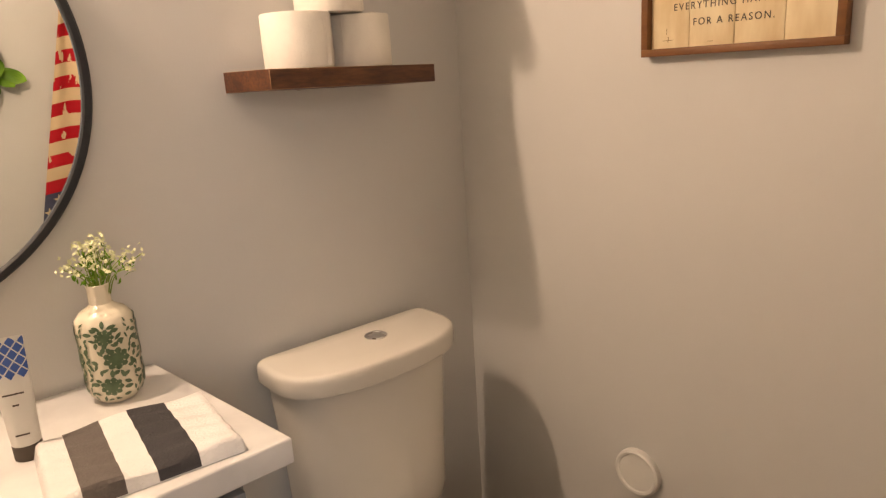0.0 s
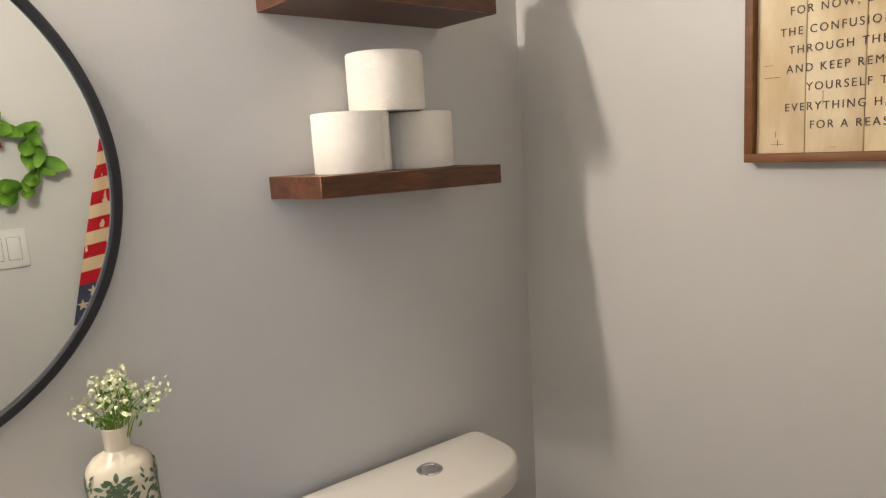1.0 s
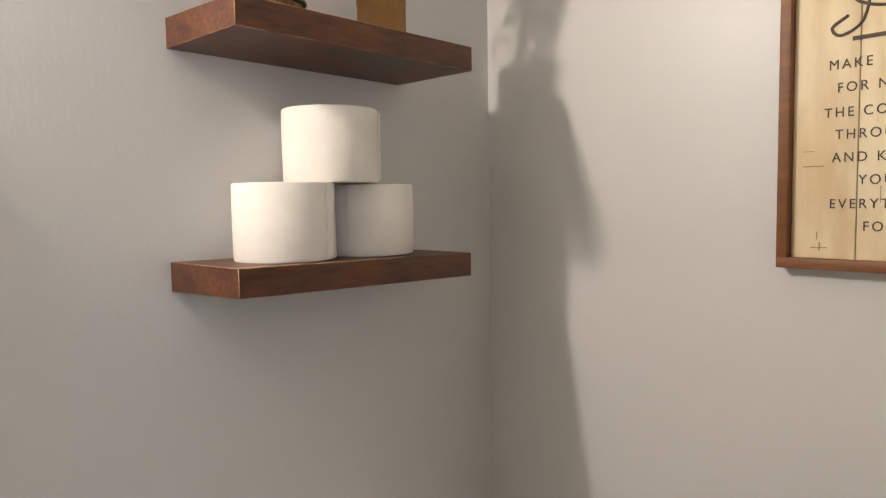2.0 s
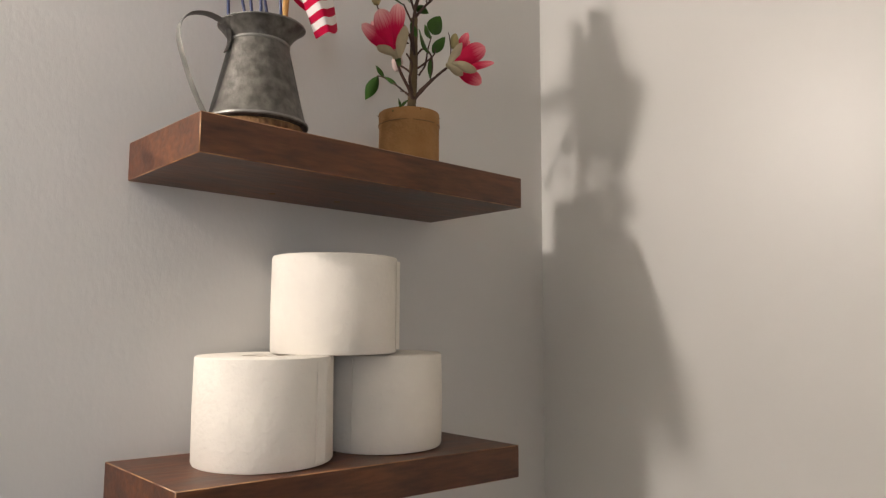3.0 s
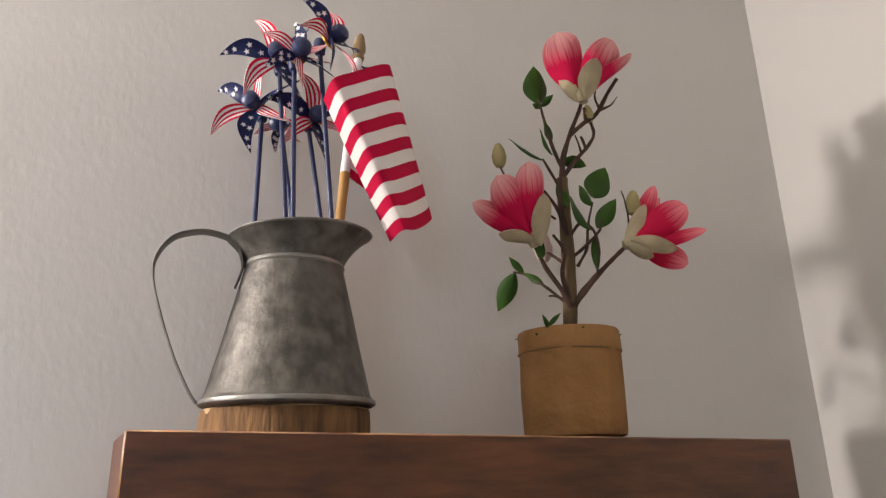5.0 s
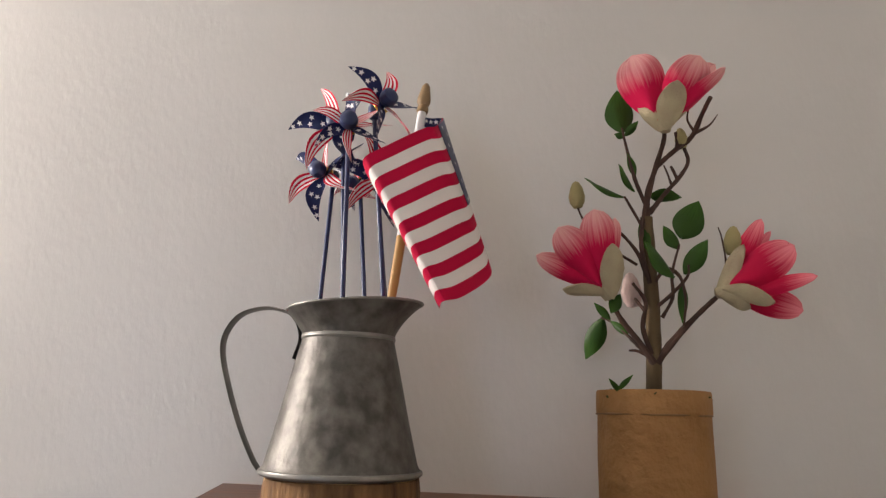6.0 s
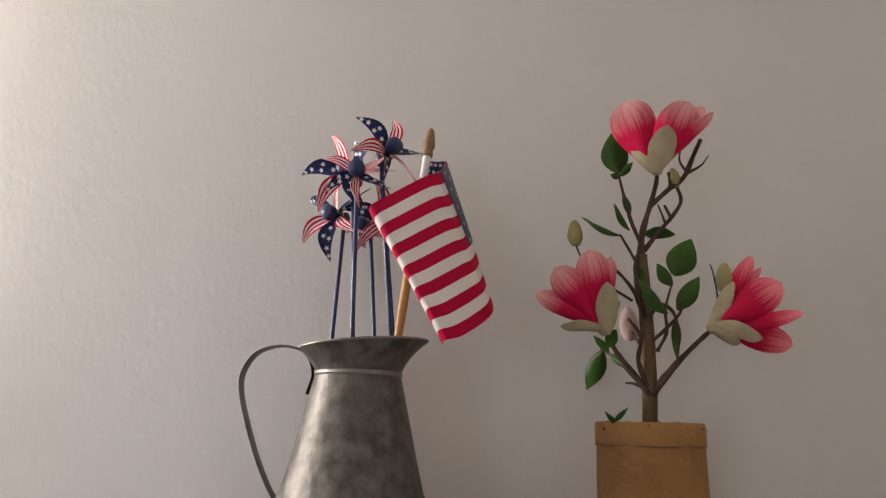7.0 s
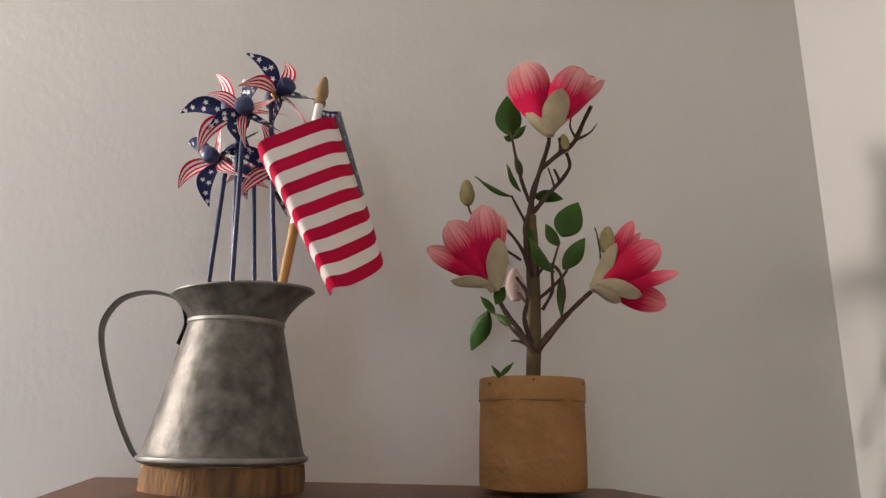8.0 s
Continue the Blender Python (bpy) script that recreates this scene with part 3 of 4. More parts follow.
BRANCHES = [
    # right side, to the right flower
    ([(-0.3065, -0.074, 1.712), (-0.297, -0.079, 1.727), (-0.283, -0.088, 1.743), (-0.270, -0.094, 1.756)], 0.0029, 0.0017),
    ([(-0.3045, -0.075, 1.715), (-0.291, -0.084, 1.733), (-0.2765, -0.092, 1.750)], 0.0022, 0.0013),
    # left side, to the left flower
    ([(-0.3085, -0.074, 1.712), (-0.318, -0.076, 1.725), (-0.330, -0.078, 1.739), (-0.339, -0.079, 1.755)], 0.0029, 0.0016),
    ([(-0.3105, -0.075, 1.718), (-0.316, -0.077, 1.735), (-0.3145, -0.08, 1.752), (-0.322, -0.078, 1.765)], 0.0024, 0.0012),
    ([(-0.3095, -0.074, 1.715), (-0.318, -0.07, 1.720), (-0.3235, -0.068, 1.7205)], 0.0014, 0.0008),
    # upper left of the trunk
    ([(-0.312, -0.079, 1.770), (-0.318, -0.08, 1.785), (-0.327, -0.08, 1.797), (-0.334, -0.079, 1.803)], 0.0022, 0.0010),
    ([(-0.3105, -0.079, 1.765), (-0.3165, -0.083, 1.79), (-0.313, -0.08, 1.812), (-0.311, -0.08, 1.825)], 0.0019, 0.0014),
    # upper stem and its forks
    ([(-0.3105, -0.078, 1.808), (-0.309, -0.079, 1.828), (-0.303, -0.084, 1.850), (-0.3015, -0.095, 1.862), (-0.304, -0.105, 1.868)], 0.0030, 0.0015),
    ([(-0.303, -0.083, 1.848), (-0.290, -0.083, 1.860), (-0.278, -0.085, 1.870), (-0.2735, -0.095, 1.883), (-0.272, -0.107, 1.890)], 0.0022, 0.0018),
    ([(-0.2765, -0.087, 1.872), (-0.266, -0.088, 1.878), (-0.260, -0.089, 1.886)], 0.0015, 0.0004),
    ([(-0.2765, -0.087, 1.873), (-0.282, -0.09, 1.880), (-0.282, -0.092, 1.887)], 0.0012, 0.0007),
    ([(-0.308, -0.078, 1.815), (-0.298, -0.078, 1.828), (-0.286, -0.08, 1.842), (-0.280, -0.081, 1.853), (-0.283, -0.082, 1.864)], 0.0021, 0.0013),
    ([(-0.292, -0.079, 1.836), (-0.2945, -0.08, 1.843), (-0.297, -0.08, 1.850)], 0.0013, 0.0006),
    ([(-0.2885, -0.083, 1.861), (-0.2875, -0.083, 1.868), (-0.2885, -0.083, 1.874)], 0.0017, 0.0014),
    ([(-0.288, -0.08, 1.840), (-0.291, -0.081, 1.846), (-0.2925, -0.081, 1.849)], 0.0016, 0.0012),
    # leaf twigs
    ([(-0.3115, -0.079, 1.822), (-0.317, -0.077, 1.840), (-0.321, -0.075, 1.862), (-0.324, -0.074, 1.880)], 0.0019, 0.0010),
    ([(-0.3115, -0.079, 1.800), (-0.318, -0.076, 1.815), (-0.324, -0.074, 1.828)], 0.0016, 0.0009),
    ([(-0.3075, -0.078, 1.765), (-0.300, -0.082, 1.775), (-0.293, -0.088, 1.768), (-0.291, -0.09, 1.752), (-0.292, -0.086, 1.735)], 0.0015, 0.0010),
    ([(-0.303, -0.078, 1.742), (-0.297, -0.083, 1.755), (-0.299, -0.09, 1.770), (-0.293, -0.09, 1.790)], 0.0016, 0.0009),
    ([(-0.3055, -0.079, 1.75), (-0.298, -0.084, 1.757), (-0.289, -0.09, 1.768), (-0.288, -0.091, 1.776)], 0.0016, 0.0009),
    ([(-0.311, -0.072, 1.715), (-0.320, -0.055, 1.732), (-0.328, -0.04, 1.744), (-0.332, -0.03, 1.748)], 0.0015, 0.0009),
    ([(-0.3085, -0.079, 1.817), (-0.296, -0.07, 1.828), (-0.289, -0.062, 1.831)], 0.0013, 0.0008),
    ([(-0.311, -0.073, 1.745), (-0.3135, -0.06, 1.755), (-0.313, -0.047, 1.762)], 0.0016, 0.0012),
    ([(-0.318, -0.077, 1.778), (-0.336, -0.071, 1.792), (-0.349, -0.066, 1.808), (-0.3525, -0.063, 1.816), (-0.3545, -0.061, 1.823)], 0.0012, 0.0009),
    ([(-0.267, -0.093, 1.762), (-0.263, -0.091, 1.778), (-0.264, -0.090, 1.795), (-0.2655, -0.089, 1.803)], 0.0010, 0.0005),
]
for pts, a, b in BRANCHES:
    part("branch", tube([loc(p) for p in pts], a * 0.86, b * 0.86, n=8, lumps=0.3), TWIG, plant)


def leaf(base, tip, width, face, mat=LEAF, cup=0.18, bend=0.08):
    """A stiff oval leaf from base to tip, its upper side towards face."""
    base, tip = loc(base), loc(tip)
    d = tip - base
    z = d.normalized()
    f = Vector(face)
    y = -(f - z * f.dot(z)).normalized()
    x = y.cross(z)
    m = Matrix.Translation(base) @ Matrix((x, y, z)).transposed().to_4x4()
    part("leaf", sheet(blade_shape(d.length, width * 0.94, cup, bend, m, 0.004, 0.9, 0.92), 8, 12, 0.0005), mat, plant)


VIEW = (-0.2, -0.9, -0.25)
leaf((-0.3235, -0.0735, 1.877), (-0.3265, -0.0715, 1.910), 0.0215, (-0.1, -1, -0.1))
leaf((-0.322, -0.074, 1.874), (-0.313, -0.078, 1.884), 0.006, VIEW)
leaf((-0.3225, -0.074, 1.873), (-0.329, -0.072, 1.876), 0.005, VIEW)
leaf((-0.324, -0.073, 1.828), (-0.3535, -0.072, 1.8395), 0.0125, (-0.1, -0.5, 0.8))
leaf((-0.318, -0.079, 1.830), (-0.331, -0.081, 1.849), 0.009, (0.5, -0.7, 0.3))
leaf((-0.307, -0.077, 1.828), (-0.282, -0.068, 1.8315), 0.011, (0, -0.7, -0.7))
leaf((-0.291, -0.089, 1.795), (-0.276, -0.084, 1.822), 0.0215, (-0.25, -1, 0))
leaf((-0.293, -0.09, 1.787), (-0.303, -0.087, 1.803), 0.011, (0, -0.9, 0.4))
leaf((-0.291, -0.09, 1.770), (-0.275, -0.094, 1.7925), 0.0135, (-0.2, -0.9, 0.35))
leaf((-0.298, -0.092, 1.767), (-0.321, -0.097, 1.789), 0.0145, (0.1, -0.8, 0.5))
leaf((-0.292, -0.0875, 1.765), (-0.2915, -0.0855, 1.737), 0.007, (-0.6, -0.8, 0))
leaf((-0.331, -0.031, 1.7475), (-0.341, -0.017, 1.718), 0.0155, (-0.3, -1, 0.1))
leaf((-0.328, -0.040, 1.745), (-0.3385, -0.036, 1.758), 0.006, VIEW)
leaf((-0.320, -0.055, 1.733), (-0.328, -0.042, 1.744), 0.006, VIEW)
leaf((-0.316, -0.079, 1.806), (-0.3105, -0.083, 1.785), 0.008, (-0.5, -0.8, 0))
leaf((-0.317, -0.077, 1.842), (-0.3205, -0.075, 1.860), 0.006, (-0.6, -0.8, 0))
leaf((-0.331, -0.079, 1.757), (-0.340, -0.085, 1.742), 0.009, VIEW)
leaf((-0.334, -0.087, 1.690), (-0.345, -0.094, 1.701), 0.0035, VIEW)
leaf((-0.338, -0.090, 1.693), (-0.328, -0.090, 1.703), 0.0035, VIEW)


def blade_between(base, tip, width, face, bend, cup, point, blunt):
    """fn(u, v) for a petal from base to tip, its rounded back towards face."""
    base, tip = loc(base), loc(tip)
    d = tip - base
    z = d.normalized()
    f = Vector(face)
    y = -(f - z * f.dot(z)).normalized()
    m = Matrix.Translation(base) @ Matrix((y.cross(z), y, z)).transposed().to_4x4()
    return blade_shape(d.length, width, cup, bend, m, 0.005, point, blunt)


def flower(base, axis, petals, sepals, mat=PETAL):
    """A half-open magnolia bloom: cupped petals round a base, felt sepals under them."""
    fl = part("flower", lathe([(0, -0.004), (0.0035, -0.003), (0.0052, 0.003), (0.004, 0.008), (0, 0.009)], 16), SEPAL, plant, "pink magnolia bloom with felt sepals")
    fl.data.transform(frame_of(loc(base), axis))
    for b, t, wd, face, bend, point in petals:
        part("petal", sheet(blade_between(b, t, wd, face, bend, 0.26, point, 0.5), 14, 20, 0.0005), mat, fl)
    for b, t, wd, face, bend in sepals:
        part("sepal", sheet(blade_between(b, t, wd, face, bend, 0.24, 1.15, 0.55), 10, 14, 0.0011), SEPAL, fl, "beige felt sepal")


# each petal: base, tip, width, the way its back faces, bend (towards the back if above 0), fullness towards the tip
flower((-0.304, -0.106, 1.867), (0.03, -0.04, 1.0), [
    ((-0.3075, -0.1055, 1.870), (-0.3255, -0.108, 1.9180), 0.0315, (-0.35, -1, -0.1), 0.10, 1.85),
    ((-0.3010, -0.1090, 1.870), (-0.2850, -0.122, 1.9125), 0.0290, (0.25, -1, -0.2), 0.06, 1.8),
    ((-0.297, -0.102, 1.872), (-0.2670, -0.105, 1.9160), 0.0200, (0.6, -0.8, 0), 0.02, 1.6),
    ((-0.297, -0.105, 1.876), (-0.2660, -0.126, 1.9010), 0.0120, (0.5, -0.8, -0.5), -0.10, 1.1),
    ((-0.303, -0.098, 1.872), (-0.2980, -0.084, 1.9130), 0.0260, (0.1, 1, 0), -0.05, 1.6),
    ((-0.308, -0.100, 1.872), (-0.3200, -0.088, 1.9140), 0.0230, (-0.7, 0.7, 0), -0.05, 1.6),
], [
    ((-0.3040, -0.110, 1.864), (-0.2985, -0.1240, 1.8935), 0.0190, (0.15, -1, -0.3), -0.10),
    ((-0.3065, -0.104, 1.865), (-0.3210, -0.1010, 1.8870), 0.0100, (-0.9, -0.35, 0), -0.06),
    ((-0.302, -0.101, 1.866), (-0.2850, -0.0900, 1.8880), 0.0150, (0.7, 0.6, 0), -0.05),
])
flower((-0.340, -0.081, 1.756), (-0.42, -0.20, 0.76), [
    ((-0.345, -0.083, 1.760), (-0.3875, -0.078, 1.7840), 0.0165, (-0.3, -1, -0.5), 0.10, 1.2),
    ((-0.345, -0.086, 1.760), (-0.3760, -0.098, 1.7975), 0.0235, (-0.4, -1, -0.2), 0.02, 1.7),
    ((-0.342, -0.086, 1.761), (-0.3535, -0.106, 1.8080), 0.0240, (-0.05, -1, -0.1), -0.03, 1.7),
    ((-0.338, -0.081, 1.761), (-0.3345, -0.088, 1.8080), 0.0150, (0.5, -1, 0), -0.02, 1.4),
    ((-0.339, -0.077, 1.761), (-0.3420, -0.064, 1.8060), 0.0220, (0.4, 1, 0), -0.05, 1.6),
    ((-0.343, -0.078, 1.761), (-0.3660, -0.066, 1.7960), 0.0210, (-0.5, 1, 0), -0.05, 1.6),
], [
    ((-0.338, -0.088, 1.752), (-0.3410, -0.1060, 1.7850), 0.0155, (0.1, -1, -0.2), -0.10),
    ((-0.341, -0.084, 1.755), (-0.3720, -0.0880, 1.7590), 0.0110, (-0.2, -0.6, -0.8), 0.06),
    ((-0.337, -0.078, 1.755), (-0.3260, -0.0700, 1.7790), 0.0120, (0.8, 0.3, 0), -0.02),
])
flower((-0.270, -0.096, 1.757), (0.82, -0.30, 0.26), [
    ((-0.264, -0.098, 1.762), (-0.2395, -0.098, 1.8085), 0.0135, (-0.2, -1, 0.3), -0.04, 1.1),
    ((-0.261, -0.093, 1.762), (-0.2305, -0.088, 1.8010), 0.0085, (0, -1, 0.2), 0.06, 1.0),
    ((-0.267, -0.103, 1.760), (-0.2320, -0.121, 1.7840), 0.0235, (0, -1, 0.25), -0.03, 1.5),
    ((-0.262, -0.095, 1.760), (-0.2270, -0.098, 1.7850), 0.0180, (0.3, -1, 0.5), -0.04, 1.5),
    ((-0.264, -0.101, 1.757), (-0.2185, -0.100, 1.7455), 0.0190, (0, -1, -0.3), -0.02, 1.4),
    ((-0.260, -0.097, 1.758), (-0.2200, -0.125, 1.7620), 0.0110, (0, -1, 0.2), 0.10, 1.0),
    ((-0.263, -0.092, 1.759), (-0.2260, -0.078, 1.7700), 0.0180, (0.2, 1, 0.2), -0.04, 1.5),
], [
    ((-0.2735, -0.098, 1.755), (-0.2570, -0.1050, 1.7880), 0.0105, (-0.7, -0.8, 0.2), -0.04),
    ((-0.2710, -0.102, 1.758), (-0.2485, -0.1240, 1.7470), 0.0120, (-0.1, -0.8, -0.6), 0.04),
    ((-0.2730, -0.099, 1.755), (-0.2570, -0.1070, 1.7440), 0.0120, (-0.4, -0.5, -0.8), -0.10),
], PETAL_DEEP)


def bud(base, axis, size, mat, label):
    b = lathe([(0, 0), (0.15, 0.04), (0.25, 0.22), (0.28, 0.45), (0.21, 0.75), (0.1, 0.94), (0, 1)], 16, wobble=0.03)
    bmesh.ops.transform(b, matrix=frame_of(loc(base), axis) @ Matrix.Scale(size, 4), verts=b.verts)
    part("bud", b, mat, plant, label)


bud((-0.3545, -0.061, 1.822), (-0.05, 0, 1), 0.021, BUD, "olive felt flower bud")
bud((-0.2585, -0.091, 1.783), (0.12, 0, 1), 0.021, BUD, "olive felt flower bud")
bud((-0.2835, -0.082, 1.862), (-0.1, 0, 1), 0.016, BUD, "olive felt flower bud")
bud((-0.313, -0.047, 1.753), (-0.1, -0.1, 1), 0.026, PINKBUD, "pale pink closed bud")


# ---- toilet ----
def d_outline(w, d, side, n=36, back=0.022, power=2.5):
    """A tank's outline seen from above: straight back at y = 0, short sides, then a full bow to y = -d."""
    pts = [(w / 2 - back * (1 - math.sin(a)), -back * (1 - math.cos(a))) for a in np.linspace(0, math.pi / 2, 6)]
    for i in range(n + 1):
        c, q = math.cos(math.pi * i / n), math.sin(math.pi * i / n)
        pts.append((math.copysign(abs(c) ** (2 / power), c) * w / 2, -side - (d - side) * max(q, 0.0) ** (2 / power)))
    pts += [(-x, y) for x, y in reversed(pts[:6])]
    return pts


def loft(rings):
    """Joins outlines (points, height, scale about the middle of the back, shift) into one closed body."""
    bm = bmesh.new()
    made = []
    for pts, z, s, cy in rings:
        made.append([bm.verts.new((x * s, cy + (y - cy) * s, z)) for x, y in pts])
    for a, b in zip(made, made[1:]):
        for i in range(len(a)):
            j = (i + 1) % len(a)
            bm.faces.new((a[i], a[j], b[j], b[i]))
    bm.faces.new(list(reversed(made[0])))
    bm.faces.new(made[-1])
    return bm


toilet = thing("toilet", -0.427, -0.028, 0.0, "white china toilet with a lidded tank and chrome flush button", "toilet", rz=-1.5)
ol = d_outline(0.412, 0.180, 0.07)
tank = loft([(ol, 0.30, 0.84, -0.09), (ol, 0.31, 0.88, -0.09), (ol, 0.34, 0.90, -0.09), (ol, 0.50, 0.93, -0.095), (ol, 0.67, 0.985, -0.1), (ol, 0.690, 0.985, -0.1)])
part("tank", tank, CHINA, toilet, "white glazed tank")
lo = d_outline(0.446, 0.207, 0.08)
lid = loft([(lo, 0.682, 0.965, -0.10), (lo, 0.684, 0.988, -0.10), (lo, 0.688, 0.998, -0.10), (lo, 0.712, 1.0, -0.10), (lo, 0.720, 0.997, -0.10), (lo, 0.7255, 0.985, -0.10), (lo, 0.7285, 0.965, -0.10), (lo, 0.7300, 0.93, -0.10), (lo, 0.7310, 0.5, -0.10)])
lid_ob = part("lid", lid, CHINA, toilet, "white glazed tank lid with rounded edge")
part("button_ring", lathe([(0.016, 0), (0.0255, 0), (0.0255, 0.002), (0.023, 0.0038), (0.0190, 0.0035), (0.0175, 0.0015)], 36), CHROME, lid_ob, "chrome ring", at=pose(0.030, -0.086, 0.7308))
part("flush_button", lathe([(0, 0.0022), (0.008, 0.0024), (0.0165, 0.0018), (0.0173, 0)], 36), CHROME, lid_ob, "round chrome flush button", at=pose(0.030, -0.086, 0.7308))
bowl_o = [(0.185 * math.cos(a) * (1 if math.sin(a) < 0 else 0.95), -0.42 + 0.215 * math.sin(a)) for a in np.linspace(0, 2 * math.pi, 40, endpoint=False)]
part("bowl", loft([(bowl_o, 0.0, 0.62, -0.36), (bowl_o, 0.05, 0.58, -0.34), (bowl_o, 0.16, 0.6, -0.3), (bowl_o, 0.26, 0.9, -0.3), (bowl_o, 0.30, 1.0, -0.3), (bowl_o, 0.312, 0.99, -0.3)]), CHINA, toilet, "white glazed bowl")
part("seat_cover", loft([(bowl_o, 0.3125, 1.0, -0.32), (bowl_o, 0.335, 1.01, -0.32), (bowl_o, 0.343, 0.98, -0.32)]), PLASTIC, toilet, "closed white seat cover")

plate = thing("cover_disc", 0.0, -0.528, 0.386, "round white plastic cover plate on the wall", "cover plate")
part("disc", lathe([(0, 0), (0.0545, 0), (0.0555, 0.004), (0.0545, 0.014), (0.050, 0.0175), (0.045, 0.0165), (0.043, 0.0135), (0, 0.013)], 48), PLASTIC, plate, at=pose(0, 0, 0, 0, -90, 0))


# ---- vanity ----
CT = 0.783
van = thing("vanity_cabinet", -1.30, 0.0, 0.0, "grey painted bathroom vanity cabinet", "cabinet")
part("body", box(-0.44, 0.44, -0.42, -0.002, 0.09, CT - 0.044, 0.003), CABINET, van)
part("plinth", box(-0.42, 0.42, -0.40, -0.02, 0.0, 0.09), CABINET, van)
for k, x in enumerate((-0.435, 0.003)):
    d = part("door", box(x, x + 0.432, -0.438, -0.4205, 0.10, CT - 0.06, 0.003), CABINET, van)
    part("handle", tube([(x + (0.39 if k == 0 else 0.04), -0.439, 0.5), (x + (0.39 if k == 0 else 0.04), -0.46, 0.51), (x + (0.39 if k == 0 else 0.04), -0.46, 0.61), (x + (0.39 if k == 0 else 0.04), -0.439, 0.62)], 0.005), CHROME, d, "chrome bar handle")
top = thing("counter_slab", -1.30, 0.0, CT, "white veined marble vanity top", "countertop")
slab = box(-0.472, 0.465, -0.452, -0.001, -0.042, 0.0, 0.004, 3)
for v in slab.verts:
    v.co.x -= 0.10 * v.co.y * (1 if v.co.x > 0 else 0)
part("slab", slab, STONE, top)


# ---- vase with white flowers ----
vase = thing("vase", -0.927, -0.098, CT, "cream ceramic bottle vase with green floral print", "vase")
VPROF = [(0.0, 0.0), (0.0273, 0.0), (0.0315, 0.0021), (0.0399, 0.0126), (0.0446, 0.0252), (0.0457, 0.042), (0.0449, 0.0578), (0.046, 0.0788), (0.0451, 0.105), (0.046, 0.1281), (0.0446, 0.1449), (0.0357, 0.1565), (0.0231, 0.1638), (0.0173, 0.1691), (0.0166, 0.1943), (0.0179, 0.2011), (0.0168, 0.2021), (0.0145, 0.1995), (0.0145, 0.1733), (0.0, 0.168)]
part("body", lathe(VPROF, 56, wobble=0.0012), GLAZE, vase)


def vase_r(z):
    for (r0, z0), (r1, z1) in zip(VPROF[1:], VPROF[2:]):
        if z0 <= z <= z1 and z1 > z0:
            return r0 + (r1 - r0) * (z - z0) / (z1 - z0)
    return 0.04


def print_patch(a, z, ln, wd, turn):
    """A leaf-shaped print that lies on the vase."""
    def fn(u, v):
        w = wd * math.sin(math.pi * v) ** 0.8 * (u - 0.5)
        x, y = w * math.cos(turn) - (v - 0.5) * ln * math.sin(turn), w * math.sin(turn) + (v - 0.5) * ln * math.cos(turn)
        zz = min(max(z + y, 0.010), 0.150)
        r = vase_r(zz) + 0.0016
        q = a + x / 0.043
        return (r * math.cos(q), r * math.sin(q), zz)
    return fn


rng = random.Random(11)
bm = bmesh.new()
for k in range(4):
    column = radians(-103) + math.pi / 2 * k
    for side, zc, size in ((-0.12, 0.122, 0.85), (0.16, 0.083, 1.15), (-0.15, 0.036, 1.0)):
        rose = column + side
        for ring, count in ((0.0125, 9), (0.0065, 6), (0.0, 1)):
            for p in range(count):
                t = 2 * math.pi * p / count + ring * 90
                q = ring * size
                sheet(print_patch(rose - q * math.sin(t) / 0.043, zc + q * math.cos(t), 0.0095 * size, 0.0088 * size, t + 1.57), 4, 4, bm=bm)
        for p in range(13):
            t = 2 * math.pi * p / 13 + rng.uniform(-0.2, 0.2)
            q = rng.uniform(0.021, 0.029) * size
            sheet(print_patch(rose - q * math.sin(t) / 0.043, zc + q * math.cos(t), rng.uniform(0.010, 0.016), rng.uniform(0.005, 0.008), t + rng.uniform(-0.9, 0.9)), 3, 4, bm=bm)
    for p in range(16):
        z = 0.016 + 0.128 * p / 15
        q = column + 0.72 + rng.uniform(-0.12, 0.12)
        sheet(print_patch(q, z, rng.uniform(0.008, 0.014), rng.uniform(0.003, 0.006), rng.uniform(-0.9, 0.9)), 3, 4, bm=bm)
part("floral_print", bm, GREENPRINT, vase, "dark green printed flowers and leaves")

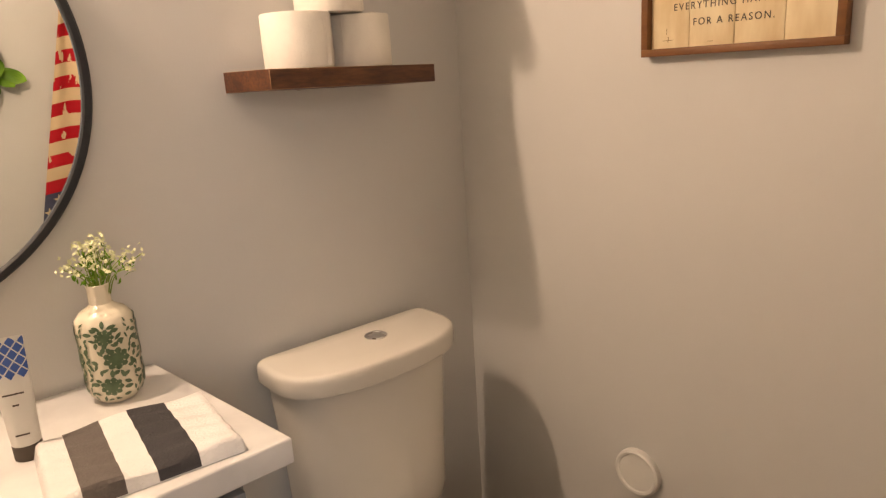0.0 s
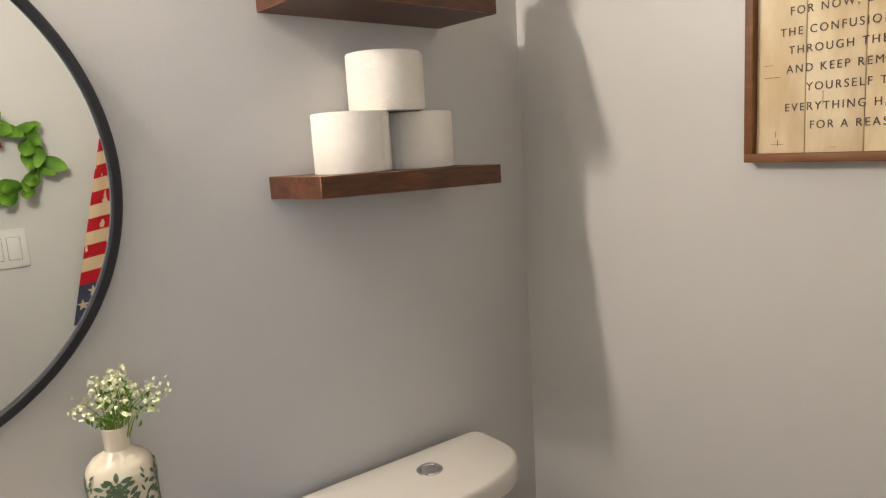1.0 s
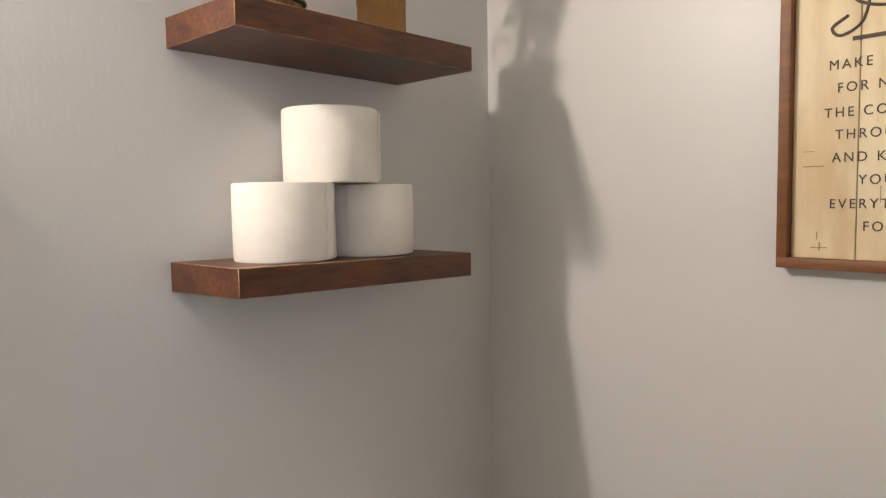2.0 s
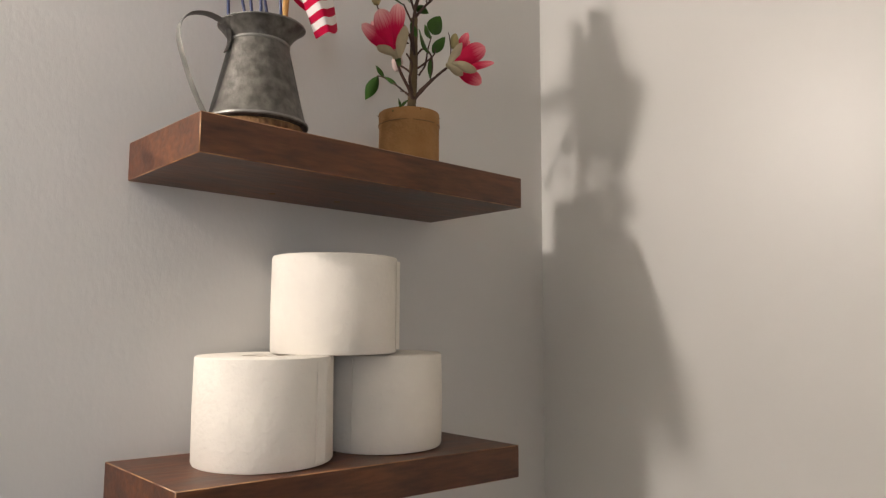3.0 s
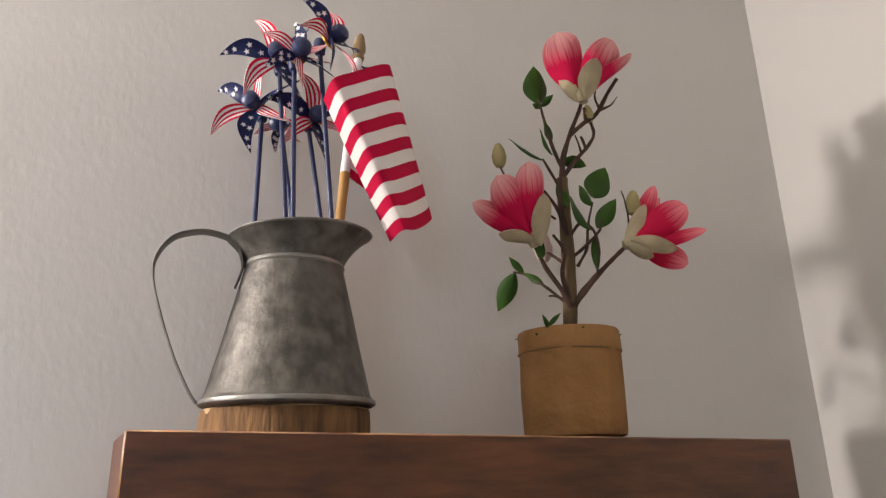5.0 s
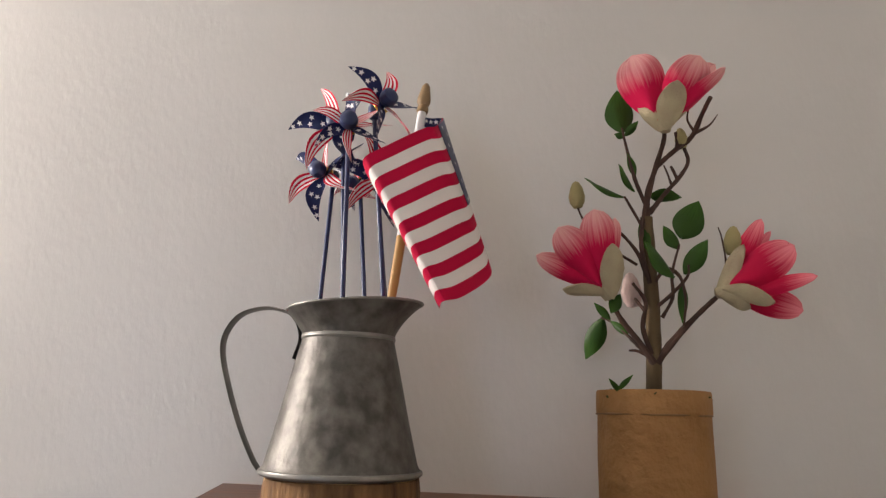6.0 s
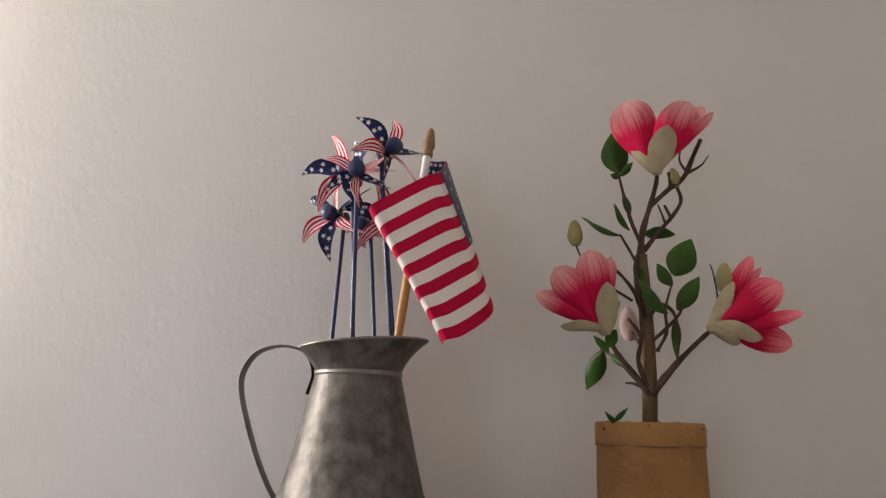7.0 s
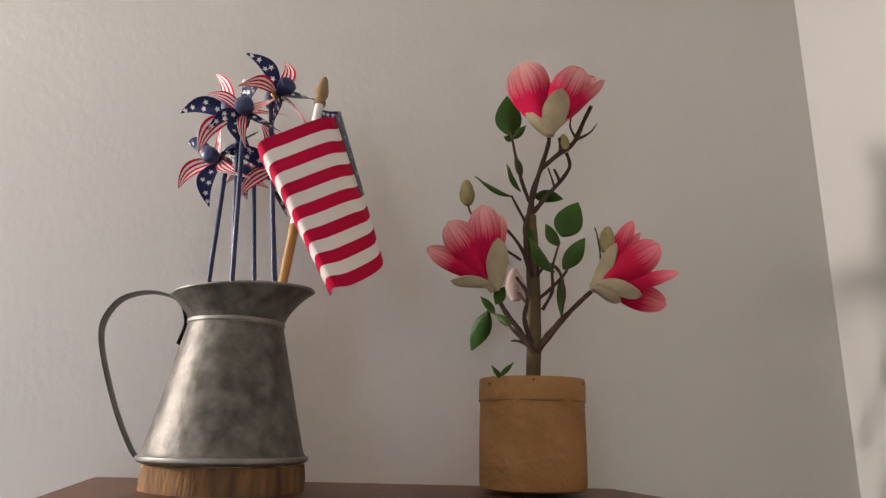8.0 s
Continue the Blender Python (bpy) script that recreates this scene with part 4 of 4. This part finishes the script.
posy = thing("flower_posy", -0.922, -0.098, CT + 0.172, "bunch of small white artificial flowers in the vase", "flowers")
rng = random.Random(21)
for k in range(26):
    a, sp = rng.uniform(0, 6.28), rng.uniform(0.005, 0.068)
    tip = Vector((sp * math.cos(a) * 1.05, sp * math.sin(a) * 0.8, 0.095 - sp * 0.55 + rng.uniform(-0.015, 0.01)))
    rt = Vector((0.009 * math.cos(a), 0.009 * math.sin(a), 0.0))
    st = part("stem", tube([rt, rt + Vector((tip.x * 0.25, tip.y * 0.25, 0.04)), tip], 0.0011, 0.0007, n=5, steps=3), STALK, posy)
    bm = bmesh.new()
    for q in range(9):
        c = tip + Vector((rng.gauss(0, 0.006), rng.gauss(0, 0.006), rng.gauss(0, 0.007)))
        dr = Vector((rng.gauss(0, 1), rng.gauss(0, 1), rng.gauss(0.4, 0.8))).normalized()
        m = frame_of(c, dr, rng.uniform(0, 90))
        for pe in range(4):
            mm = m @ Matrix.Rotation(math.pi / 2 * pe, 4, "Z") @ Matrix.Rotation(radians(50), 4, "X")
            sheet(blade_shape(rng.uniform(0.004, 0.006), 0.0035, 0.3, 0.1, mm), 2, 3, bm=bm)
    part("blossom", bm, FLORET, st, "cluster of tiny white florets")
    bm = bmesh.new()
    for q in range(5):
        c = rt.lerp(tip, rng.uniform(0.35, 0.95))
        m = frame_of(c, (rng.gauss(0, 0.6), rng.gauss(0, 0.6), 1), rng.uniform(0, 360))
        sheet(blade_shape(rng.uniform(0.010, 0.018), 0.0035, 0.2, 0.3, m), 2, 4, bm=bm)
    part("leaves", bm, LEAF_LIGHT, st, "thin yellow-green leaves")

# hand cream tube
tb = thing("cream_tube", -1.083, -0.205, CT, "white cream tube with a blue gingham end", "tube", rz=-14)
part("cap", lathe([(0, 0), (0.019, 0), (0.0195, 0.002), (0.0195, 0.022), (0.018, 0.0235), (0, 0.0235)], 28), INK, tb, "dark screw cap")


def tube_wall(u, v):
    a = 2 * math.pi * u
    rx, ry = 0.0195 + 0.006 * v, 0.0185 * (1 - v) + 0.0008
    return (rx * math.cos(a), ry * math.sin(a), 0.0236 + 0.160 * v)


part("body", sheet(tube_wall, 40, 10), PLASTIC, tb)
for i in range(-3, 4):
    for j in range(6):
        if (i + j) % 2 == 0:
            for sgn in (-1, 1):
                def fn(u, v, i=i, j=j, sgn=sgn):
                    x, z = (i + 0.84 * (u - 0.5) + 0.84 * (v - 0.5)) * 0.0078, 0.122 + (j + 0.9 + 0.84 * (v - u)) * 0.0092
                    w = min((z - 0.0236) / 0.160, 1.0)
                    rx, ry = 0.0195 + 0.006 * w, 0.0185 * (1 - w) + 0.0008
                    x = max(-rx * 0.97, min(rx * 0.97, x))
                    return (x, sgn * (ry * math.sqrt(1 - (x / rx) ** 2) + 0.0006), min(z, 0.183))
                part("check", sheet(fn, 2, 2), BLUECHECK, tb)
bm = bmesh.new()
for z, w in ((0.105, 0.026), (0.088, 0.008), (0.042, 0.018)):
    box(-w / 2, w / 2, -0.0185, -0.0180, z - 0.0012, z + 0.0012, bm=bm)
part("print_lines", bm, INK, tb, "dark lines of small print")

# folded towel
tw = thing("hand_towel", -0.965, -0.315, CT, "folded white terry towel with grey and charcoal stripes", "towel", rz=-6)


def towel_fn(x0, x1, lift=0.0):
    def fn(u, v):
        x, y = x0 + (x1 - x0) * u, -0.11 + 0.21 * v
        z = 0.0205 + 0.003 * math.sin(x * 40 + y * 21) + 0.0015 * math.sin(y * 150 + x * 30)
        edge = min((x + 0.125) / 0.012, (0.125 - x) / 0.012, (y + 0.11) / 0.012, (0.10 - y) / 0.012, 1)
        return (x, y, 0.0012 + z * math.sqrt(max(edge, 0.0) * (2 - min(max(edge, 0), 1))) + lift)
    return fn


part("fold", sheet(towel_fn(-0.125, 0.125), 50, 42, 0.001), TOWEL, tw)
part("stripe", sheet(towel_fn(-0.085, -0.035, 0.0012), 12, 42, 0.001), TOWEL_GREY, tw, "grey woven stripe")
part("stripe", sheet(towel_fn(0.005, 0.06, 0.0012), 12, 42, 0.001), TOWEL_DARK, tw, "charcoal woven stripe")


# ---- round mirror ----
MR = 0.380
mir = thing("wall_mirror", -1.237, -0.001, 1.333, "large round wall mirror in a thin black metal frame", "mirror")
ring = bmesh.new()
prof = [(MR - 0.016, -0.001), (MR - 0.016, -0.022), (MR - 0.013, -0.0255), (MR - 0.003, -0.0255), (MR, -0.022), (MR, -0.001), (MR - 0.016, -0.001)]
lathe([(r, -y) for r, y in prof], 128, bm=ring)
part("frame", ring, BLACK, mir, "thin black metal frame", at=pose(0, 0, 0, 90, 0, 0))
part("glass", lathe([(0, 0.018), (MR - 0.0155, 0.018), (MR - 0.0155, 0.010), (0, 0.010)], 128), MIRROR, mir, "silvered mirror glass", smooth=False, at=pose(0, 0, 0, 90, 0, 0))


# ---- on the wall beside the door: switches, wreath, flag towel ----
SY = -1.305
sw = thing("light_switch", -0.905, SY, 1.1135, "white double rocker light switch plate", "light switch")
part("plate", box(-0.059, 0.059, 0.0, 0.006, -0.058, 0.058, 0.003), PLASTIC, sw)
for x in (-0.0235, 0.0235):
    # no gap is cut; a thin grey sheet paints its shade round the rocker
    part("gap_shade", box(x - 0.0178, x + 0.0178, 0.0060, 0.0064, -0.0343, 0.0343), CABINET, sw, "grey sheet painting the shade in the gap round the rocker", smooth=False)
    part("rocker", box(x - 0.0165, x + 0.0165, 0.006, 0.0095, -0.033, 0.033, 0.0015), PLASTIC, sw, "white rocker", at=pose(0, 0, 0, 2, 0, 0))

wr = thing("wreath", -0.890, SY, 1.382, "small green leaf wreath with a red star on a twig ring", "wreath")
rng = random.Random(8)
part("twig_ring", tube([(0.104 * math.cos(a) + rng.uniform(-0.003, 0.003), 0.012, 0.104 * math.sin(a) + rng.uniform(-0.003, 0.003)) for a in np.linspace(0, 2 * math.pi, 22)], 0.003, n=6, steps=2), TWIG, wr, "brown twig ring")
for k in range(40):
    a = 2 * math.pi * k / 40 + rng.uniform(-0.11, 0.11)
    p = Vector((0.104 * math.cos(a), 0.014 + rng.uniform(0, 0.012), 0.104 * math.sin(a)))
    tang = Vector((math.sin(a), 0, -math.cos(a)))
    out = Vector((math.cos(a), 0, math.sin(a)))
    d = (tang * rng.uniform(0.3, 1) + out * rng.uniform(-0.7, 1.1) + Vector((0, rng.uniform(0.05, 0.5), 0))).normalized()
    fy = Vector((rng.uniform(-0.5, 0.5), 1, rng.uniform(-0.3, 0.5)))
    y = -(fy - d * fy.dot(d)).normalized()
    m = Matrix.Translation(p) @ Matrix((y.cross(d), y, d)).transposed().to_4x4()
    ln = rng.uniform(0.060, 0.088)
    part("leaf", sheet(blade_shape(ln, ln * 0.62, 0.2, 0.12, m), 6, 8, 0.0004), LEAF_WREATH, wr)
bm = bmesh.new()
star(bm, Vector((-0.012, 0.026, 0.078)), Vector((-1, 0, 0.15)).normalized(), Vector((0.15, 0, 1)).normalized(), 0.06, 0.01)
bmesh.ops.solidify(bm, geom=list(bm.faces), thickness=0.008)
part("star", bm, RED, wr, "barn-red wooden star with a cream centre")
bm = bmesh.new()
star(bm, Vector((-0.012, 0.038, 0.078)), Vector((-1, 0, 0.15)).normalized(), Vector((0.15, 0, 1)).normalized(), 0.03, 0.003)
for k in range(34):
    a, r = rng.uniform(0, 6.28), rng.uniform(0.018, 0.042)
    box(-0.012 + r * math.cos(a) - 0.0014, -0.012 + r * math.cos(a) + 0.0014, 0.0355, 0.0372, 0.078 + r * math.sin(a) - 0.0014, 0.078 + r * math.sin(a) + 0.0014, bm=bm)
part("star_dots", bm, CREAM, wr, "cream star and dots")
part("hanger", tube([(-0.012, 0.02, 0.135), (-0.014, 0.006, 0.19), (-0.012, 0.003, 0.26)], 0.004, n=6), INK, wr, "dark hanging cord")

ft = thing("flag_towel", -0.522, SY, 0.85, "hanging tan linen towel printed with a worn flag", "towel")


def linen(u, v):
    # gathered at a hook above, spreading towards the hem
    w = 0.236 - 0.205 * v
    return ((u - 0.5) * 2 * w, 0.014 + 0.010 * (1 + math.sin(u * 17 + v * 1.5)) * (0.4 + 0.6 * v), 0.82 * v + 0.010 * math.sin(u * 6))


part("cloth", sheet(lambda u, v: linen(u, 0.15 + 0.85 * v), 40, 60, 0.0012), LINEN, ft)
fld = part("star_field", sheet(lambda u, v: linen(u, 0.15 * v), 40, 12, 0.0012), LINEN_NAVY, ft, "navy star field at the hem")
bm = bmesh.new()
for i in range(7):
    for j in range(3):
        u, v = (i + (0.3 if j % 2 else 0.75)) / 7.2, (j + 0.6) / 3.3
        p0 = Vector(linen(u, 0.15 * v))
        star(bm, p0 + Vector((0, 0.0022, 0)), Vector((-1, 0, 0)), Vector((0, 0, 1)), 0.019, 0.0006)
part("stars", bm, TAN, fld)
part("hook", tube([(0, 0.0, 0.83), (0, 0.025, 0.825), (0, 0.032, 0.845)], 0.004, n=8), BLACK, ft, "small black hook")


# ---- framed sign on the side wall ----
SX, S0, S1, Z0, Z1 = 0.0, -0.8875, -0.536, 1.288, 1.82
CRACK = plain("crack_brown", (0.26, 0.15, 0.07), 0.9)
sign = thing("framed_sign", 0.0, (S0 + S1) / 2, Z0, "cream plank sign with dark lettering in a brown wooden frame", "sign")
hw, hh = (S1 - S0) / 2, Z1 - Z0
FW = 0.0135
for y0, y1, z0, z1 in ((-hw, -hw + FW, FW, hh - FW), (hw - FW, hw, FW, hh - FW), (-hw, hw, 0, FW), (-hw, hw, hh - FW, hh)):
    part("frame_rail", box(-0.026, -0.002, y0, y1, z0, z1, 0.0012), OAK, sign)
edges_ = [-hw + FW, -0.081, 0.003, 0.086, hw - FW]
for a, b in zip(edges_, edges_[1:]):
    part("plank", box(-0.012, -0.004, a + 0.0006, b - 0.0006, FW, hh - FW, 0.0008), PLANK, sign)
for y0, y1, z0, z1 in ((0.124, 0.149, 0.1312, 0.1322), (0.118, 0.138, 0.0270, 0.0278), (0.1265, 0.1277, 0.024, 0.034), (0.1300, 0.1308, 0.038, 0.048), (0.136, 0.150, 0.1505, 0.1512), (0.040, 0.050, 0.0205, 0.0212), (0.060, 0.0606, 0.085, 0.105)):
    part("crack", box(-0.0123, -0.0115, y0, y1, z0, z1), CRACK, sign, "short brown crack in the paint", smooth=False)


def lettering(text, y_left, z, size, name="lettering"):
    cu = bpy.data.curves.new("lettering", "FONT")
    cu.body, cu.size, cu.extrude = text, size, 0.0003
    cu.space_character = 1.32
    ob = new("lettering", cu)
    dg = bpy.context.evaluated_depsgraph_get()
    me = bpy.data.meshes.new_from_object(ob.evaluated_get(dg))
    bpy.data.objects.remove(ob)
    for v in me.vertices:
        v.co.x *= 0.92
    me.materials.append(INK)
    o2 = new(name, me)
    o2.parent = sign
    o2.matrix_basis = pose(-0.0126, y_left, z, 90, 0, -90)
    return o2, max((v.co.x for v in me.vertices), default=0.0)


# lines run from the left (towards +y) to the right; z over the lower edge of the frame
LINES = [("FOR A REASON.", 0.079, 0.0500), ("EVERYTHING HAPPENS", 0.117, 0.0780), ("YOURSELF THAT", 0.085, 0.1075), ("AND KEEP REMINDING", 0.115, 0.1360), ("THROUGH THE TEA", 0.112, 0.1645), ("THE CONFUSION", 0.125, 0.1920), ("FOR NOW, L", 0.111, 0.2225), ("MAKE", 0.121, 0.2510)]
for text, yl, z in LINES:
    lettering(text, yl, z, 0.0172)
for yl, y2, z in ((-0.035, -0.125, 0.2225), (0.052, -0.125, 0.2510), (-0.105, -0.135, 0.1645), (0.095, -0.10, 0.2795)):
    part("lettering_bar", box(-0.0129, -0.0122, y2, yl, z + 0.004, z + 0.009), INK, sign, smooth=False)
part("script", tube([(-0.0128, 0.10, 0.315), (-0.0128, 0.118, 0.303), (-0.0128, 0.108, 0.292), (-0.0128, 0.085, 0.305), (-0.0128, 0.078, 0.34), (-0.0128, 0.095, 0.352), (-0.0128, 0.09, 0.33), (-0.0128, 0.05, 0.32), (-0.0128, 0.02, 0.345), (-0.0128, 0.01, 0.31), (-0.0128, -0.04, 0.335), (-0.0128, -0.09, 0.312)], 0.0018, n=6, steps=6), INK, sign, "dark flowing script word")
